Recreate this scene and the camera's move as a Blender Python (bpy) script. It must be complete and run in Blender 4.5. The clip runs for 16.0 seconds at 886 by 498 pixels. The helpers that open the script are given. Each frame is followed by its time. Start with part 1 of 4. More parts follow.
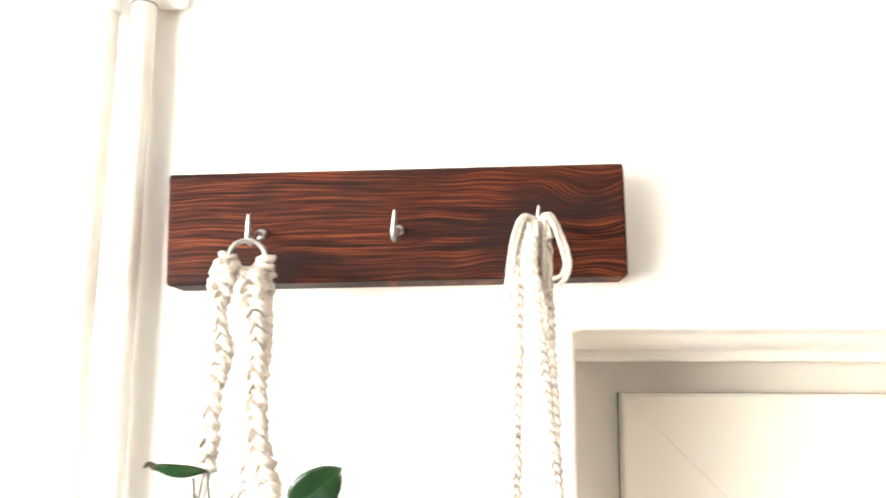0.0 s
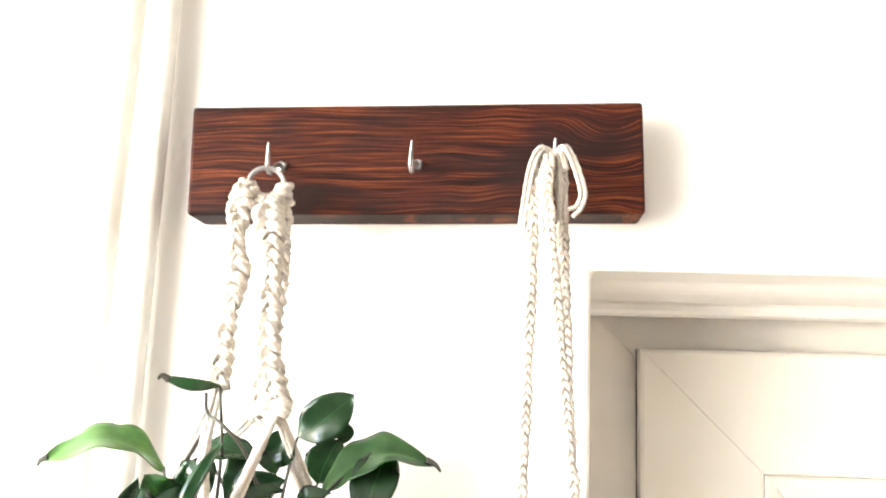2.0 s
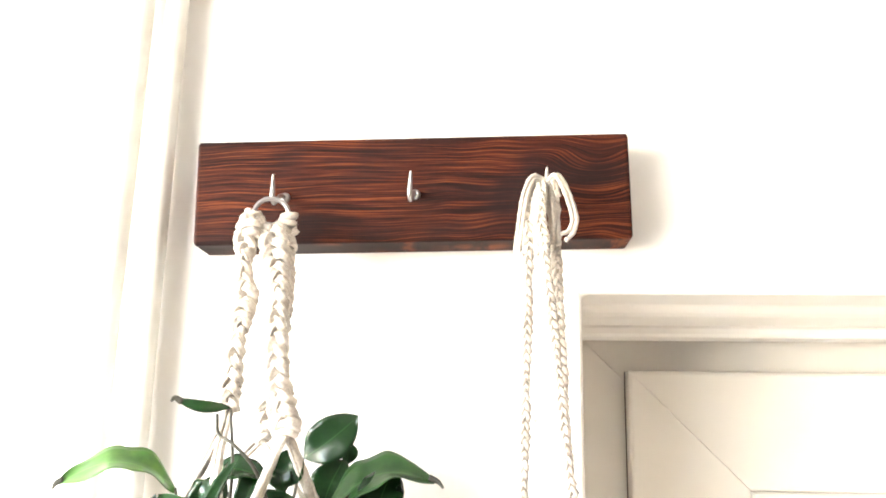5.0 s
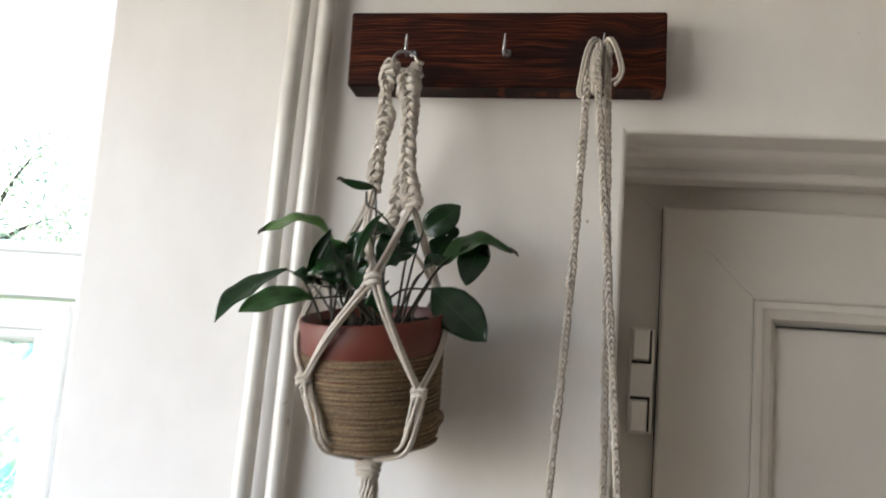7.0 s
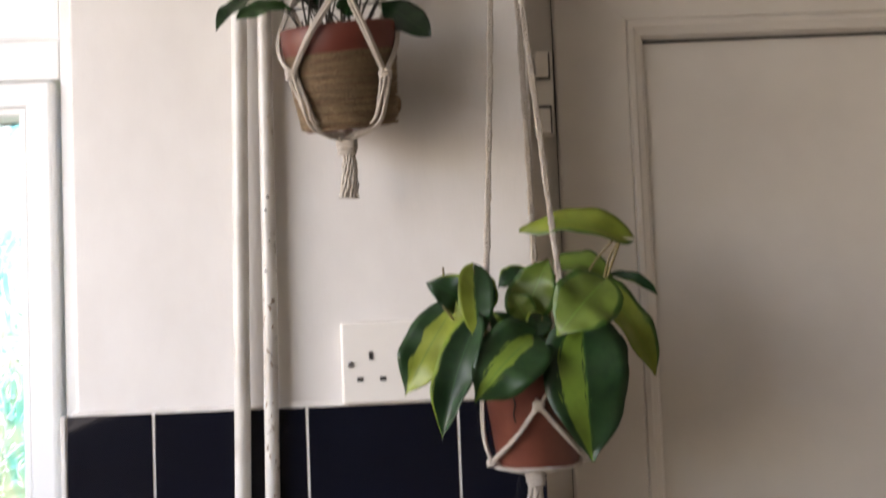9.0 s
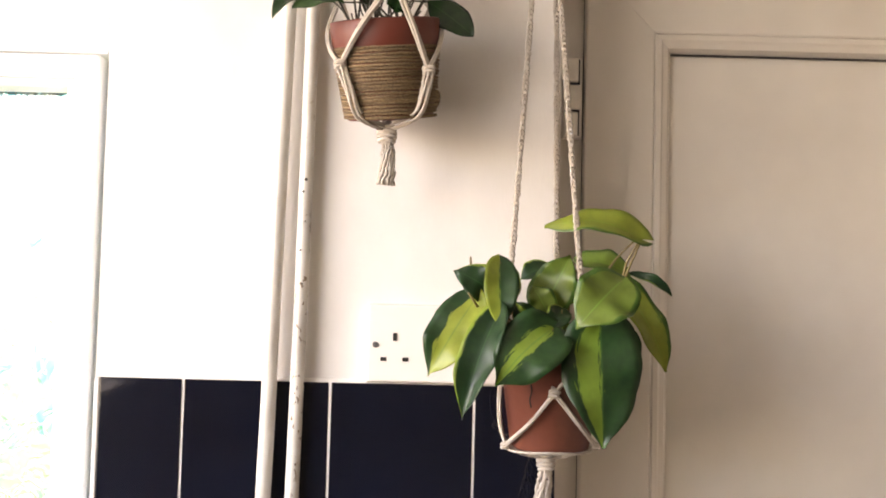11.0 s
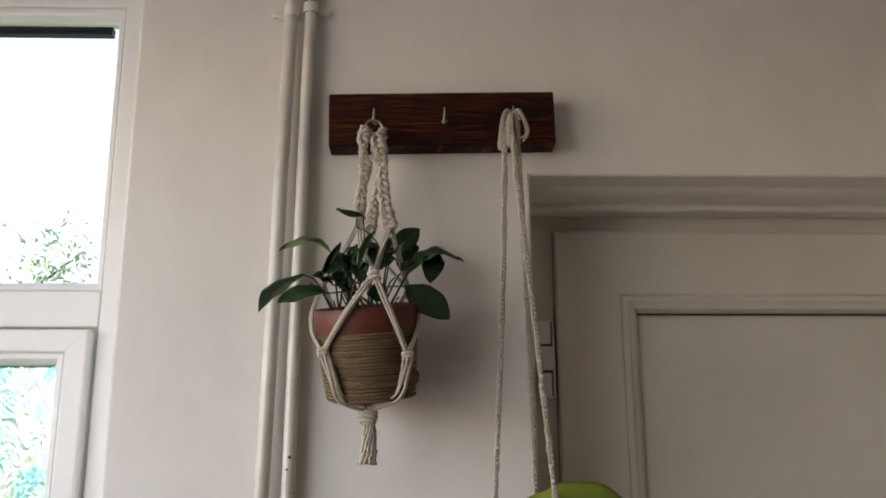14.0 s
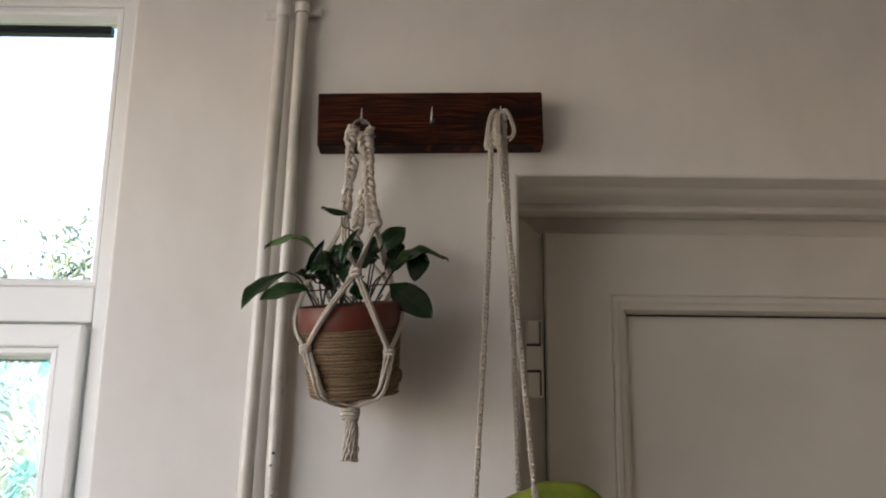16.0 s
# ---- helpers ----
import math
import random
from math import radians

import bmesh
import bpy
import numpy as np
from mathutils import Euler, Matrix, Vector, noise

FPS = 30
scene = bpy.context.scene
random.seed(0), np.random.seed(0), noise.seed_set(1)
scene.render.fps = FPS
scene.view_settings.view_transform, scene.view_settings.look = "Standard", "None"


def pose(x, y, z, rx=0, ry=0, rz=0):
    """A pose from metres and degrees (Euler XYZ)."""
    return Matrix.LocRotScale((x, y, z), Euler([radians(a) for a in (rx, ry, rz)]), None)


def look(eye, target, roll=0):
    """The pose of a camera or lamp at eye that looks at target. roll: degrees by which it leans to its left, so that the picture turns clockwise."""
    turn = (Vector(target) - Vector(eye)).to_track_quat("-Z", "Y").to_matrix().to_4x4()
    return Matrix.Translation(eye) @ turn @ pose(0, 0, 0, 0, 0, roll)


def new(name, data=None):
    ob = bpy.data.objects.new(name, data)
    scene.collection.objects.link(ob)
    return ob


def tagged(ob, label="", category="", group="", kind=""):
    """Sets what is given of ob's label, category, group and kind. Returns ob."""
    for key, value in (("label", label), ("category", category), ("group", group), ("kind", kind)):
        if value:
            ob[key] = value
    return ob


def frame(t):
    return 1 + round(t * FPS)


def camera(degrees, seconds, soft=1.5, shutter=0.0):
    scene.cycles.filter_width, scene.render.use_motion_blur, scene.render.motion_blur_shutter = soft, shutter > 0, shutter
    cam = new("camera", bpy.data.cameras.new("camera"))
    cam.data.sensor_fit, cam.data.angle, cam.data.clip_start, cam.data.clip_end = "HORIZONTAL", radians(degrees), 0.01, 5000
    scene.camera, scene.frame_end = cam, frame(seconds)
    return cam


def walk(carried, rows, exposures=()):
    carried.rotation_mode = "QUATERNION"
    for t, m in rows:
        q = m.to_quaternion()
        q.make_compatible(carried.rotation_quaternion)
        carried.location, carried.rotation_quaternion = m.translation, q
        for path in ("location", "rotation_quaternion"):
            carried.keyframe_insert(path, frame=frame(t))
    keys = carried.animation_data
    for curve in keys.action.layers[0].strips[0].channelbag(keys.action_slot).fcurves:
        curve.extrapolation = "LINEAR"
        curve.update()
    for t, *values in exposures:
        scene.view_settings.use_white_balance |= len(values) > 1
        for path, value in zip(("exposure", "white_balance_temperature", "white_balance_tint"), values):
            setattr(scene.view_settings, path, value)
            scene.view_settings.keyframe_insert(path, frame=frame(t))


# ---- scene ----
cam = camera(51.4, 16.0, soft=1.8, shutter=0.5)
PATH = [
    (0, (0.043, 0.007, 2.067), (-0.035, 1.982, 2.371), 0.2),
    (0.5, (0.069, 0.024, 2.059), (-0.021, 1.998, 2.373), 0.5),
    (1, (0.058, 0.04, 2.036), (-0.061, 2.014, 2.334), 3.0),
    (1.5, (0.053, 0.035, 2.025), (-0.092, 2.008, 2.316), 2.7),
    (2, (0.054, 0.012, 2.022), (-0.101, 1.977, 2.359), 1.9),
    (2.5, (0.05, -0.005, 2.021), (-0.116, 1.951, 2.402), 1.4),
    (3, (0.054, -0.01, 2.019), (-0.122, 1.944, 2.411), 0.3),
    (3.5, (0.057, 0.0, 2.012), (-0.092, 1.957, 2.396), -0.7),
    (3.7, (0.059, 0.006, 2.014), (-0.08, 1.963, 2.4), -0.8),
    (5.8, (0.035, -0.033, 1.989), (-0.081, 1.913, 2.434), 2.1),
    (6, (0.036, -0.043, 1.963), (-0.127, 1.903, 2.395), 2.7),
    (6.5, (0.043, -0.112, 1.923), (-0.189, 1.833, 2.327), 4.3),
    (7, (0.061, -0.199, 1.887), (-0.223, 1.759, 2.18), 4.3),
    (7.5, (0.04, -0.272, 1.854), (-0.167, 1.696, 2.145), 0.8),
    (8, (0.005, -0.328, 1.791), (-0.047, 1.658, 2.02), -1.5),
    (8.5, (-0.011, -0.356, 1.731), (0.069, 1.633, 1.921), -0.7),
    (9, (0.001, -0.372, 1.683), (0.01, 1.626, 1.783), -2.3),
    (9.2, (0.001, -0.375, 1.672), (0.007, 1.624, 1.732), -2.0),
    (11.3, (-0.031, -0.416, 1.673), (-0.029, 1.58, 1.79), 1.9),
    (11.5, (-0.025, -0.417, 1.678), (-0.036, 1.574, 1.86), 2.0),
    (12, (-0.033, -0.433, 1.708), (-0.056, 1.547, 1.986), 1.3),
    (12.5, (-0.032, -0.449, 1.738), (0.002, 1.517, 2.105), 1.0),
    (13, (-0.027, -0.468, 1.754), (0.064, 1.474, 2.226), 0.1),
    (13.5, (-0.034, -0.47, 1.757), (0.041, 1.46, 2.274), -0.0),
    (14, (-0.031, -0.464, 1.76), (0.024, 1.474, 2.25), -0.2),
    (14.5, (-0.028, -0.458, 1.757), (0.045, 1.483, 2.234), -0.0),
    (15, (-0.025, -0.461, 1.754), (0.023, 1.484, 2.216), 0.5),
    (15.5, (-0.021, -0.464, 1.755), (-0.003, 1.481, 2.222), 0.7),
    (16, (0.007, -0.469, 1.758), (0.017, 1.47, 2.248), 0.6),
]
EXPOSURES = [(0, 5.42, 6500, 11), (3.7, 5.42, 6500, 11), (5.8, 5.42, 6500, 11), (6.0, 5.12, 6500, 11), (6.5, 3.98, 6500, 10), (7.0, 2.99, 6400, 12), (7.5, 2.45, 6700, 16), (8.0, 2.36, 6900, 18), (8.5, 2.46, 6900, 19),
             (9.0, 2.76, 7100, 20), (9.2, 2.91, 7250, 21), (11.3, 3.56, 7900, 22), (11.5, 3.24, 7800, 22), (12.0, 2.49, 7200, 19), (12.5, 2.36, 6900, 18), (13.0, 2.17, 7000, 16), (16.0, 2.15, 7000, 17)]
walk(cam, [(t, look(eye, target, roll)) for t, eye, target, roll in PATH], EXPOSURES)

# ---- light ----
world = bpy.data.worlds.new("sky")
scene.world = world
world.use_nodes = True
wn = world.node_tree.nodes
sky = wn.new("ShaderNodeTexSky")
sky.sky_type, sky.sun_disc = "NISHITA", False
sky.sun_elevation, sky.sun_rotation = radians(39), radians(-84)
world.node_tree.links.new(sky.outputs[0], wn["Background"].inputs[0])
wn["Background"].inputs[1].default_value = 0.15

sun = new("sun", bpy.data.lights.new("sun", "SUN"))
sun.data.energy, sun.data.angle, sun.data.color = 3.0, radians(0.5), (1.0, 0.95, 0.88)
sun.matrix_world = look((-8, 3.4, 6.5), (0.0, 2.6, 0.0))

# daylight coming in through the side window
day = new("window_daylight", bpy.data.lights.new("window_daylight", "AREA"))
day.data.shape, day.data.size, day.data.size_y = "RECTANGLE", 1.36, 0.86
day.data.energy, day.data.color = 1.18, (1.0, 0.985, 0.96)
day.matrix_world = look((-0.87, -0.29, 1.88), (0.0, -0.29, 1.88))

# ---- materials ----
def shader(name):
    m = bpy.data.materials.new(name)
    m.use_nodes = True
    nt = m.node_tree
    return m, nt, nt.nodes["Principled BSDF"]


def ramp(nt, source, stops):
    r = nt.nodes.new("ShaderNodeValToRGB")
    while len(r.color_ramp.elements) < len(stops):
        r.color_ramp.elements.new(0.5)
    for e, (p, c) in zip(r.color_ramp.elements, stops):
        e.position = p
        e.color = (*c, 1) if len(c) == 3 else c
    nt.links.new(source, r.inputs[0])
    return r.outputs[0]


def coords(nt, scale=(1, 1, 1), kind="Object", offset=(0, 0, 0)):
    t = nt.nodes.new("ShaderNodeTexCoord")
    mp = nt.nodes.new("ShaderNodeMapping")
    mp.inputs["Scale"].default_value = scale
    mp.inputs["Location"].default_value = offset
    nt.links.new(t.outputs[kind], mp.inputs["Vector"])
    return mp.outputs[0]


def noise_tex(nt, vec, scale, detail=4.0, rough=0.55, dist=0.0):
    n = nt.nodes.new("ShaderNodeTexNoise")
    n.inputs["Scale"].default_value = scale
    n.inputs["Detail"].default_value = detail
    n.inputs["Roughness"].default_value = rough
    n.inputs["Distortion"].default_value = dist
    nt.links.new(vec, n.inputs["Vector"])
    return n.outputs["Fac"]


def mix(nt, fac, a, b, mode="MIX"):
    x = nt.nodes.new("ShaderNodeMix")
    x.data_type, x.blend_type = "RGBA", mode
    for sock, v in ((x.inputs[0], fac), (x.inputs[6], a), (x.inputs[7], b)):
        if isinstance(v, (int, float)):
            sock.default_value = v
        elif isinstance(v, tuple):
            sock.default_value = (*v, 1)
        else:
            nt.links.new(v, sock)
    return x.outputs[2]


def sums(nt, op, a, b):
    x = nt.nodes.new("ShaderNodeMath")
    x.operation = op
    for sock, v in zip(x.inputs, (a, b)):
        if isinstance(v, (int, float)):
            sock.default_value = v
        else:
            nt.links.new(v, sock)
    return x.outputs[0]


def bump(nt, p, height, strength, distance):
    b = nt.nodes.new("ShaderNodeBump")
    b.inputs["Strength"].default_value = strength
    b.inputs["Distance"].default_value = distance
    nt.links.new(height, b.inputs["Height"])
    nt.links.new(b.outputs[0], p.inputs["Normal"])


def surface(name, light, dark, rough, grain=60.0, stain=4.0, relief=0.2, depth=0.001, metal=0.0, spread=(0.3, 0.7)):
    """A surface with grain and stains at two scales."""
    m, nt, p = shader(name)
    v = coords(nt)
    big = noise_tex(nt, v, stain, 3.0)
    fine = noise_tex(nt, v, grain, 5.0)
    c = ramp(nt, big, ((spread[0], dark), (spread[1], light)))
    c = mix(nt, 0.12, c, ramp(nt, fine, ((0.3, dark), (0.7, light))))
    nt.links.new(c, p.inputs["Base Color"])
    r = nt.nodes.new("ShaderNodeMapRange")
    r.inputs[3].default_value, r.inputs[4].default_value = rough * 0.85, min(1.0, rough * 1.15)
    nt.links.new(big, r.inputs[0])
    nt.links.new(r.outputs[0], p.inputs["Roughness"])
    p.inputs["Metallic"].default_value = metal
    bump(nt, p, fine, relief, depth)
    return m


def wall_paint():
    m, nt, p = shader("wall_paint")
    v = coords(nt)
    big = noise_tex(nt, v, 3.0, 3.0)
    brush = noise_tex(nt, coords(nt, (1, 1, 0.22)), 260.0, 3.0)
    mid = noise_tex(nt, coords(nt, (1, 1, 0.55)), 17.0, 5.0, 0.6)
    c = ramp(nt, big, ((0.3, (0.745, 0.715, 0.685)), (0.7, (0.80, 0.775, 0.745))))
    c = mix(nt, 0.45, c, ramp(nt, mid, ((0.32, (0.70, 0.665, 0.63)), (0.66, (0.81, 0.785, 0.755)))))
    specks = nt.nodes.new("ShaderNodeTexVoronoi")
    specks.inputs["Scale"].default_value = 16.0
    nt.links.new(v, specks.inputs["Vector"])
    c = mix(nt, ramp(nt, specks.outputs["Distance"], ((0.018, (1, 1, 1)), (0.026, (0, 0, 0)))), c, (0.42, 0.33, 0.26))
    nt.links.new(c, p.inputs["Base Color"])
    p.inputs["Roughness"].default_value = 0.62
    h = sums(nt, "ADD", sums(nt, "MULTIPLY", brush, 0.35), mid)
    bump(nt, p, h, 0.22, 0.002)
    return m


def stained_wood():
    m, nt, p = shader("stained_wood")
    warp = noise_tex(nt, coords(nt, (7.5, 0, 9.0)), 1.0, 2.0, 0.45)
    knot = noise_tex(nt, coords(nt, (16.0, 0, 26.0), offset=(3, 0, 1)), 1.0, 1.0, 0.4)
    t = nt.nodes.new("ShaderNodeTexCoord")
    s = nt.nodes.new("ShaderNodeSeparateXYZ")
    nt.links.new(t.outputs["Object"], s.inputs[0])
    right = nt.nodes.new("ShaderNodeMapRange")
    right.inputs[1].default_value, right.inputs[2].default_value = 0.02, 0.13
    nt.links.new(s.outputs[0], right.inputs[0])
    z = sums(nt, "ADD", s.outputs[2], sums(nt, "MULTIPLY", sums(nt, "SUBTRACT", warp, 0.5), 0.026))
    z = sums(nt, "ADD", z, sums(nt, "MULTIPLY", sums(nt, "MULTIPLY", right.outputs[0], sums(nt, "SUBTRACT", knot, 0.4)), 0.055))
    cx = nt.nodes.new("ShaderNodeCombineXYZ")
    nt.links.new(sums(nt, "MULTIPLY", s.outputs[0], 14.0), cx.inputs[0])
    nt.links.new(sums(nt, "MULTIPLY", s.outputs[1], 40.0), cx.inputs[1])
    nt.links.new(sums(nt, "MULTIPLY", z, 1250.0), cx.inputs[2])
    lines = noise_tex(nt, cx.outputs[0], 1.0, 2.5, 0.6)
    cy = nt.nodes.new("ShaderNodeCombineXYZ")
    nt.links.new(sums(nt, "MULTIPLY", s.outputs[0], 60.0), cy.inputs[0])
    nt.links.new(sums(nt, "MULTIPLY", z, 1500.0), cy.inputs[2])
    fibre = noise_tex(nt, cy.outputs[0], 1.0, 3.0, 0.6)
    patches = noise_tex(nt, coords(nt, (14.0, 3, 30.0), offset=(0.7, 0, 0.2)), 1.0, 2.0)
    c = ramp(nt, lines, ((0.34, (0.010, 0.004, 0.003)), (0.47, (0.026, 0.0072, 0.0048)), (0.55, (0.066, 0.0145, 0.0068)), (0.67, (0.165, 0.041, 0.014))))
    c = mix(nt, 0.55, c, ramp(nt, fibre, ((0.3, (0.25, 0.25, 0.25)), (0.65, (1, 1, 1)))), "MULTIPLY")
    c = mix(nt, ramp(nt, patches, ((0.48, (0, 0, 0)), (0.64, (0.85, 0.85, 0.85)))), c, (0.012, 0.006, 0.006))
    nt.links.new(c, p.inputs["Base Color"])
    p.inputs["Roughness"].default_value = 0.6
    p.inputs["Specular IOR Level"].default_value = 0.10
    bump(nt, p, lines, 0.35, 0.0008)
    return m


def leaf_skin(name, dark, light, lime=None, low=0.0, high=1.0, rough=0.32):
    """Leaf with a pale midrib; where lime is given, that colour fills the band from low to high across the blade."""
    m, nt, p = shader(name)
    t = nt.nodes.new("ShaderNodeTexCoord")
    s = nt.nodes.new("ShaderNodeSeparateXYZ")
    nt.links.new(t.outputs["UV"], s.inputs[0])
    v = coords(nt)
    n1 = noise_tex(nt, v, 90.0, 4.0)
    c = ramp(nt, n1, ((0.3, dark), (0.75, light)))
    if lime:
        wob = noise_tex(nt, coords(nt, (5, 20, 1), "UV"), 1.0, 3.0)
        pos = sums(nt, "ADD", s.outputs[1], sums(nt, "MULTIPLY", sums(nt, "SUBTRACT", wob, 0.5), 0.30))
        a = nt.nodes.new("ShaderNodeMapRange")
        a.inputs[1].default_value, a.inputs[2].default_value = low - 0.012, low + 0.012
        b = nt.nodes.new("ShaderNodeMapRange")
        b.inputs[1].default_value, b.inputs[2].default_value = high + 0.012, high - 0.012
        nt.links.new(pos, a.inputs[0])
        nt.links.new(pos, b.inputs[0])
        lc = ramp(nt, noise_tex(nt, v, 60.0, 3.0), ((0.3, tuple(x * 0.72 for x in lime)), (0.7, lime)))
        c = mix(nt, sums(nt, "MULTIPLY", a.outputs[0], b.outputs[0]), c, lc)
    rib = sums(nt, "ABSOLUTE", sums(nt, "SUBTRACT", s.outputs[1], 0.5), 0.0)
    c = mix(nt, ramp(nt, rib, ((0.0, (0.5, 0.5, 0.5)), (0.022, (0, 0, 0)))), c, tuple(min(1, x * 2.4) for x in light))
    nt.links.new(c, p.inputs["Base Color"])
    p.inputs["Roughness"].default_value = rough
    p.inputs["Specular IOR Level"].default_value = 0.38
    p.inputs["Subsurface Weight"].default_value = 0.06
    p.inputs["Subsurface Radius"].default_value = (0.001, 0.003, 0.0005)
    p.inputs["Subsurface Scale"].default_value = 0.5
    bump(nt, p, noise_tex(nt, v, 140.0, 3.0), 0.12, 0.0010)
    return m


def cotton():
    m, nt, p = shader("cotton_cord")
    v = coords(nt)
    f = noise_tex(nt, v, 900.0, 3.0)
    big = noise_tex(nt, v, 45.0, 3.0)
    c = mix(nt, 0.35, ramp(nt, big, ((0.3, (0.42, 0.37, 0.315)), (0.7, (0.53, 0.475, 0.415)))), ramp(nt, f, ((0.3, (0.24, 0.205, 0.17)), (0.65, (0.64, 0.59, 0.53)))))
    nt.links.new(c, p.inputs["Base Color"])
    p.inputs["Roughness"].default_value = 0.92
    p.inputs["Sheen Weight"].default_value = 0.25
    bump(nt, p, f, 0.5, 0.0006)
    return m


def painted_pipe(name, chips):
    m, nt, p = shader(name)
    v = coords(nt)
    big = noise_tex(nt, v, 14.0, 4.0)
    spots = noise_tex(nt, coords(nt, (1, 1, 0.6)), 230.0, 2.0, 0.5)
    zone = noise_tex(nt, coords(nt, (1, 1, 1), offset=(0, 0, 0.35)), 4.5, 2.0)
    c = ramp(nt, big, ((0.32, (0.50, 0.47, 0.43)), (0.58, (0.66, 0.64, 0.60))))
    worn = sums(nt, "MULTIPLY", ramp(nt, spots, ((chips, (0, 0, 0)), (chips + 0.03, (1, 1, 1)))), ramp(nt, zone, ((0.36, (0, 0, 0)), (0.48, (1, 1, 1)))))
    tz = nt.nodes.new("ShaderNodeTexCoord")
    sz = nt.nodes.new("ShaderNodeSeparateXYZ")
    nt.links.new(tz.outputs["Object"], sz.inputs[0])
    low = nt.nodes.new("ShaderNodeMapRange")
    low.inputs[1].default_value, low.inputs[2].default_value = 1.93, 1.78
    nt.links.new(sz.outputs[2], low.inputs[0])
    worn = sums(nt, "MULTIPLY", worn, low.outputs[0])
    c = mix(nt, worn, c, (0.20, 0.145, 0.10))
    nt.links.new(c, p.inputs["Base Color"])
    p.inputs["Roughness"].default_value = 0.30
    bump(nt, p, sums(nt, "ADD", big, sums(nt, "MULTIPLY", spots, 0.3)), 0.25, 0.0015)
    return m


def twine_skin():
    m, nt, p = shader("jute_twine")
    f = noise_tex(nt, coords(nt), 700.0, 4.0)
    big = noise_tex(nt, coords(nt), 40.0, 3.0)
    c = mix(nt, 0.5, ramp(nt, big, ((0.3, (0.085, 0.050, 0.024)), (0.7, (0.18, 0.115, 0.058)))), ramp(nt, f, ((0.3, (0.030, 0.017, 0.008)), (0.7, (0.34, 0.245, 0.14)))))
    # horizontal bands put the coils' highlights and shaded gaps into the colour
    coil_shade = noise_tex(nt, coords(nt, (22, 22, 480)), 1.0, 3.0, 0.6)
    c = mix(nt, 0.6, c, ramp(nt, coil_shade, ((0.34, (0.35, 0.31, 0.27)), (0.50, (0.95, 0.93, 0.90)), (0.66, (1.5, 1.5, 1.45)))), "MULTIPLY")
    nt.links.new(c, p.inputs["Base Color"])
    p.inputs["Roughness"].default_value = 0.85
    bump(nt, p, f, 0.6, 0.0006)
    return m


def figured_glass():
    m, nt, p = shader("figured_glass")
    p.inputs["Transmission Weight"].default_value = 1.0
    p.inputs["Roughness"].default_value = 0.42
    p.inputs["IOR"].default_value = 1.22
    h = noise_tex(nt, coords(nt, (1, 1, 0.7)), 26.0, 2.0, 0.5, 2.4)
    # cyan of the overbright sky is painted into the glass colour
    sky_cyan = noise_tex(nt, coords(nt, (1, 1, 0.8)), 17.0, 3.0, 0.55, 1.2)
    swirl = ramp(nt, h, ((0.44, (0, 0, 0)), (0.5, (1, 1, 1)), (0.56, (0, 0, 0))))
    c = ramp(nt, sky_cyan, ((0.40, (0.95, 1.0, 1.0)), (0.62, (0.26, 0.82, 0.95))))
    nt.links.new(mix(nt, swirl, c, (0.96, 1.0, 1.0)), p.inputs["Base Color"])
    bump(nt, p, ramp(nt, h, ((0.42, (0, 0, 0)), (0.5, (1, 1, 1)), (0.58, (0, 0, 0)))), 0.9, 0.004)
    return m


def clear_glass():
    m, nt, p = shader("clear_glass")
    p.inputs["Transmission Weight"].default_value = 1.0
    p.inputs["Roughness"].default_value = 0.0
    p.inputs["IOR"].default_value = 1.02
    return m


WALL = wall_paint()
FAR = surface("cream_wall_paint", (0.78, 0.74, 0.69), (0.72, 0.68, 0.63), 0.7)
CEILING = surface("ceiling_paint", (0.80, 0.78, 0.75), (0.74, 0.72, 0.69), 0.8)
FLOOR = surface("floor_vinyl", (0.30, 0.26, 0.21), (0.22, 0.19, 0.15), 0.5, 40, 3)
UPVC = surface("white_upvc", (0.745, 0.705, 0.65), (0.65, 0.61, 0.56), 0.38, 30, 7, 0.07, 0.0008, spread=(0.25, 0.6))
UPVC_WIN = surface("white_upvc_window", (0.90, 0.90, 0.89), (0.87, 0.87, 0.86), 0.3, 90, 5, 0.06, 0.0006)
GLOSS = surface("gloss_trim_paint", (0.76, 0.735, 0.70), (0.70, 0.675, 0.64), 0.34, 70, 9, 0.10, 0.0010)
GAP = surface("dark_gasket", (0.02, 0.018, 0.016), (0.012, 0.011, 0.01), 0.6)
NAVY = surface("dark_spacer", (0.025, 0.03, 0.05), (0.015, 0.018, 0.03), 0.5)
WOOD = stained_wood()
STEEL = surface("plated_steel", (0.50, 0.49, 0.49), (0.30, 0.29, 0.285), 0.30, 300, 40, 0.1, 0.0003, 1.0)
CORD = cotton()
TILE = surface("black_glazed_tile", (0.004, 0.0055, 0.013), (0.0025, 0.003, 0.007), 0.06, 25, 8, 0.06, 0.002)
GROUT = surface("white_grout", (0.80, 0.78, 0.74), (0.66, 0.63, 0.59), 0.85, 200, 20, 0.4)
PLATE = surface("white_moulded_plastic", (0.82, 0.79, 0.74), (0.79, 0.76, 0.71), 0.33, 120, 10, 0.04, 0.0005)
SLOT = surface("socket_slot", (0.02, 0.018, 0.016), (0.01, 0.009, 0.008), 0.5)
PIPE_A = painted_pipe("pipe_paint", 0.80)
PIPE_B = painted_pipe("chipped_pipe_paint", 0.635)
CLAY = surface("terracotta_plastic", (0.140, 0.028, 0.016), (0.098, 0.019, 0.011), 0.48, 120, 14, 0.15, 0.0008)
CLAY_OLD = surface("terracotta_pot", (0.185, 0.055, 0.032), (0.105, 0.028, 0.018), 0.55, 150, 18, 0.3, 0.001)
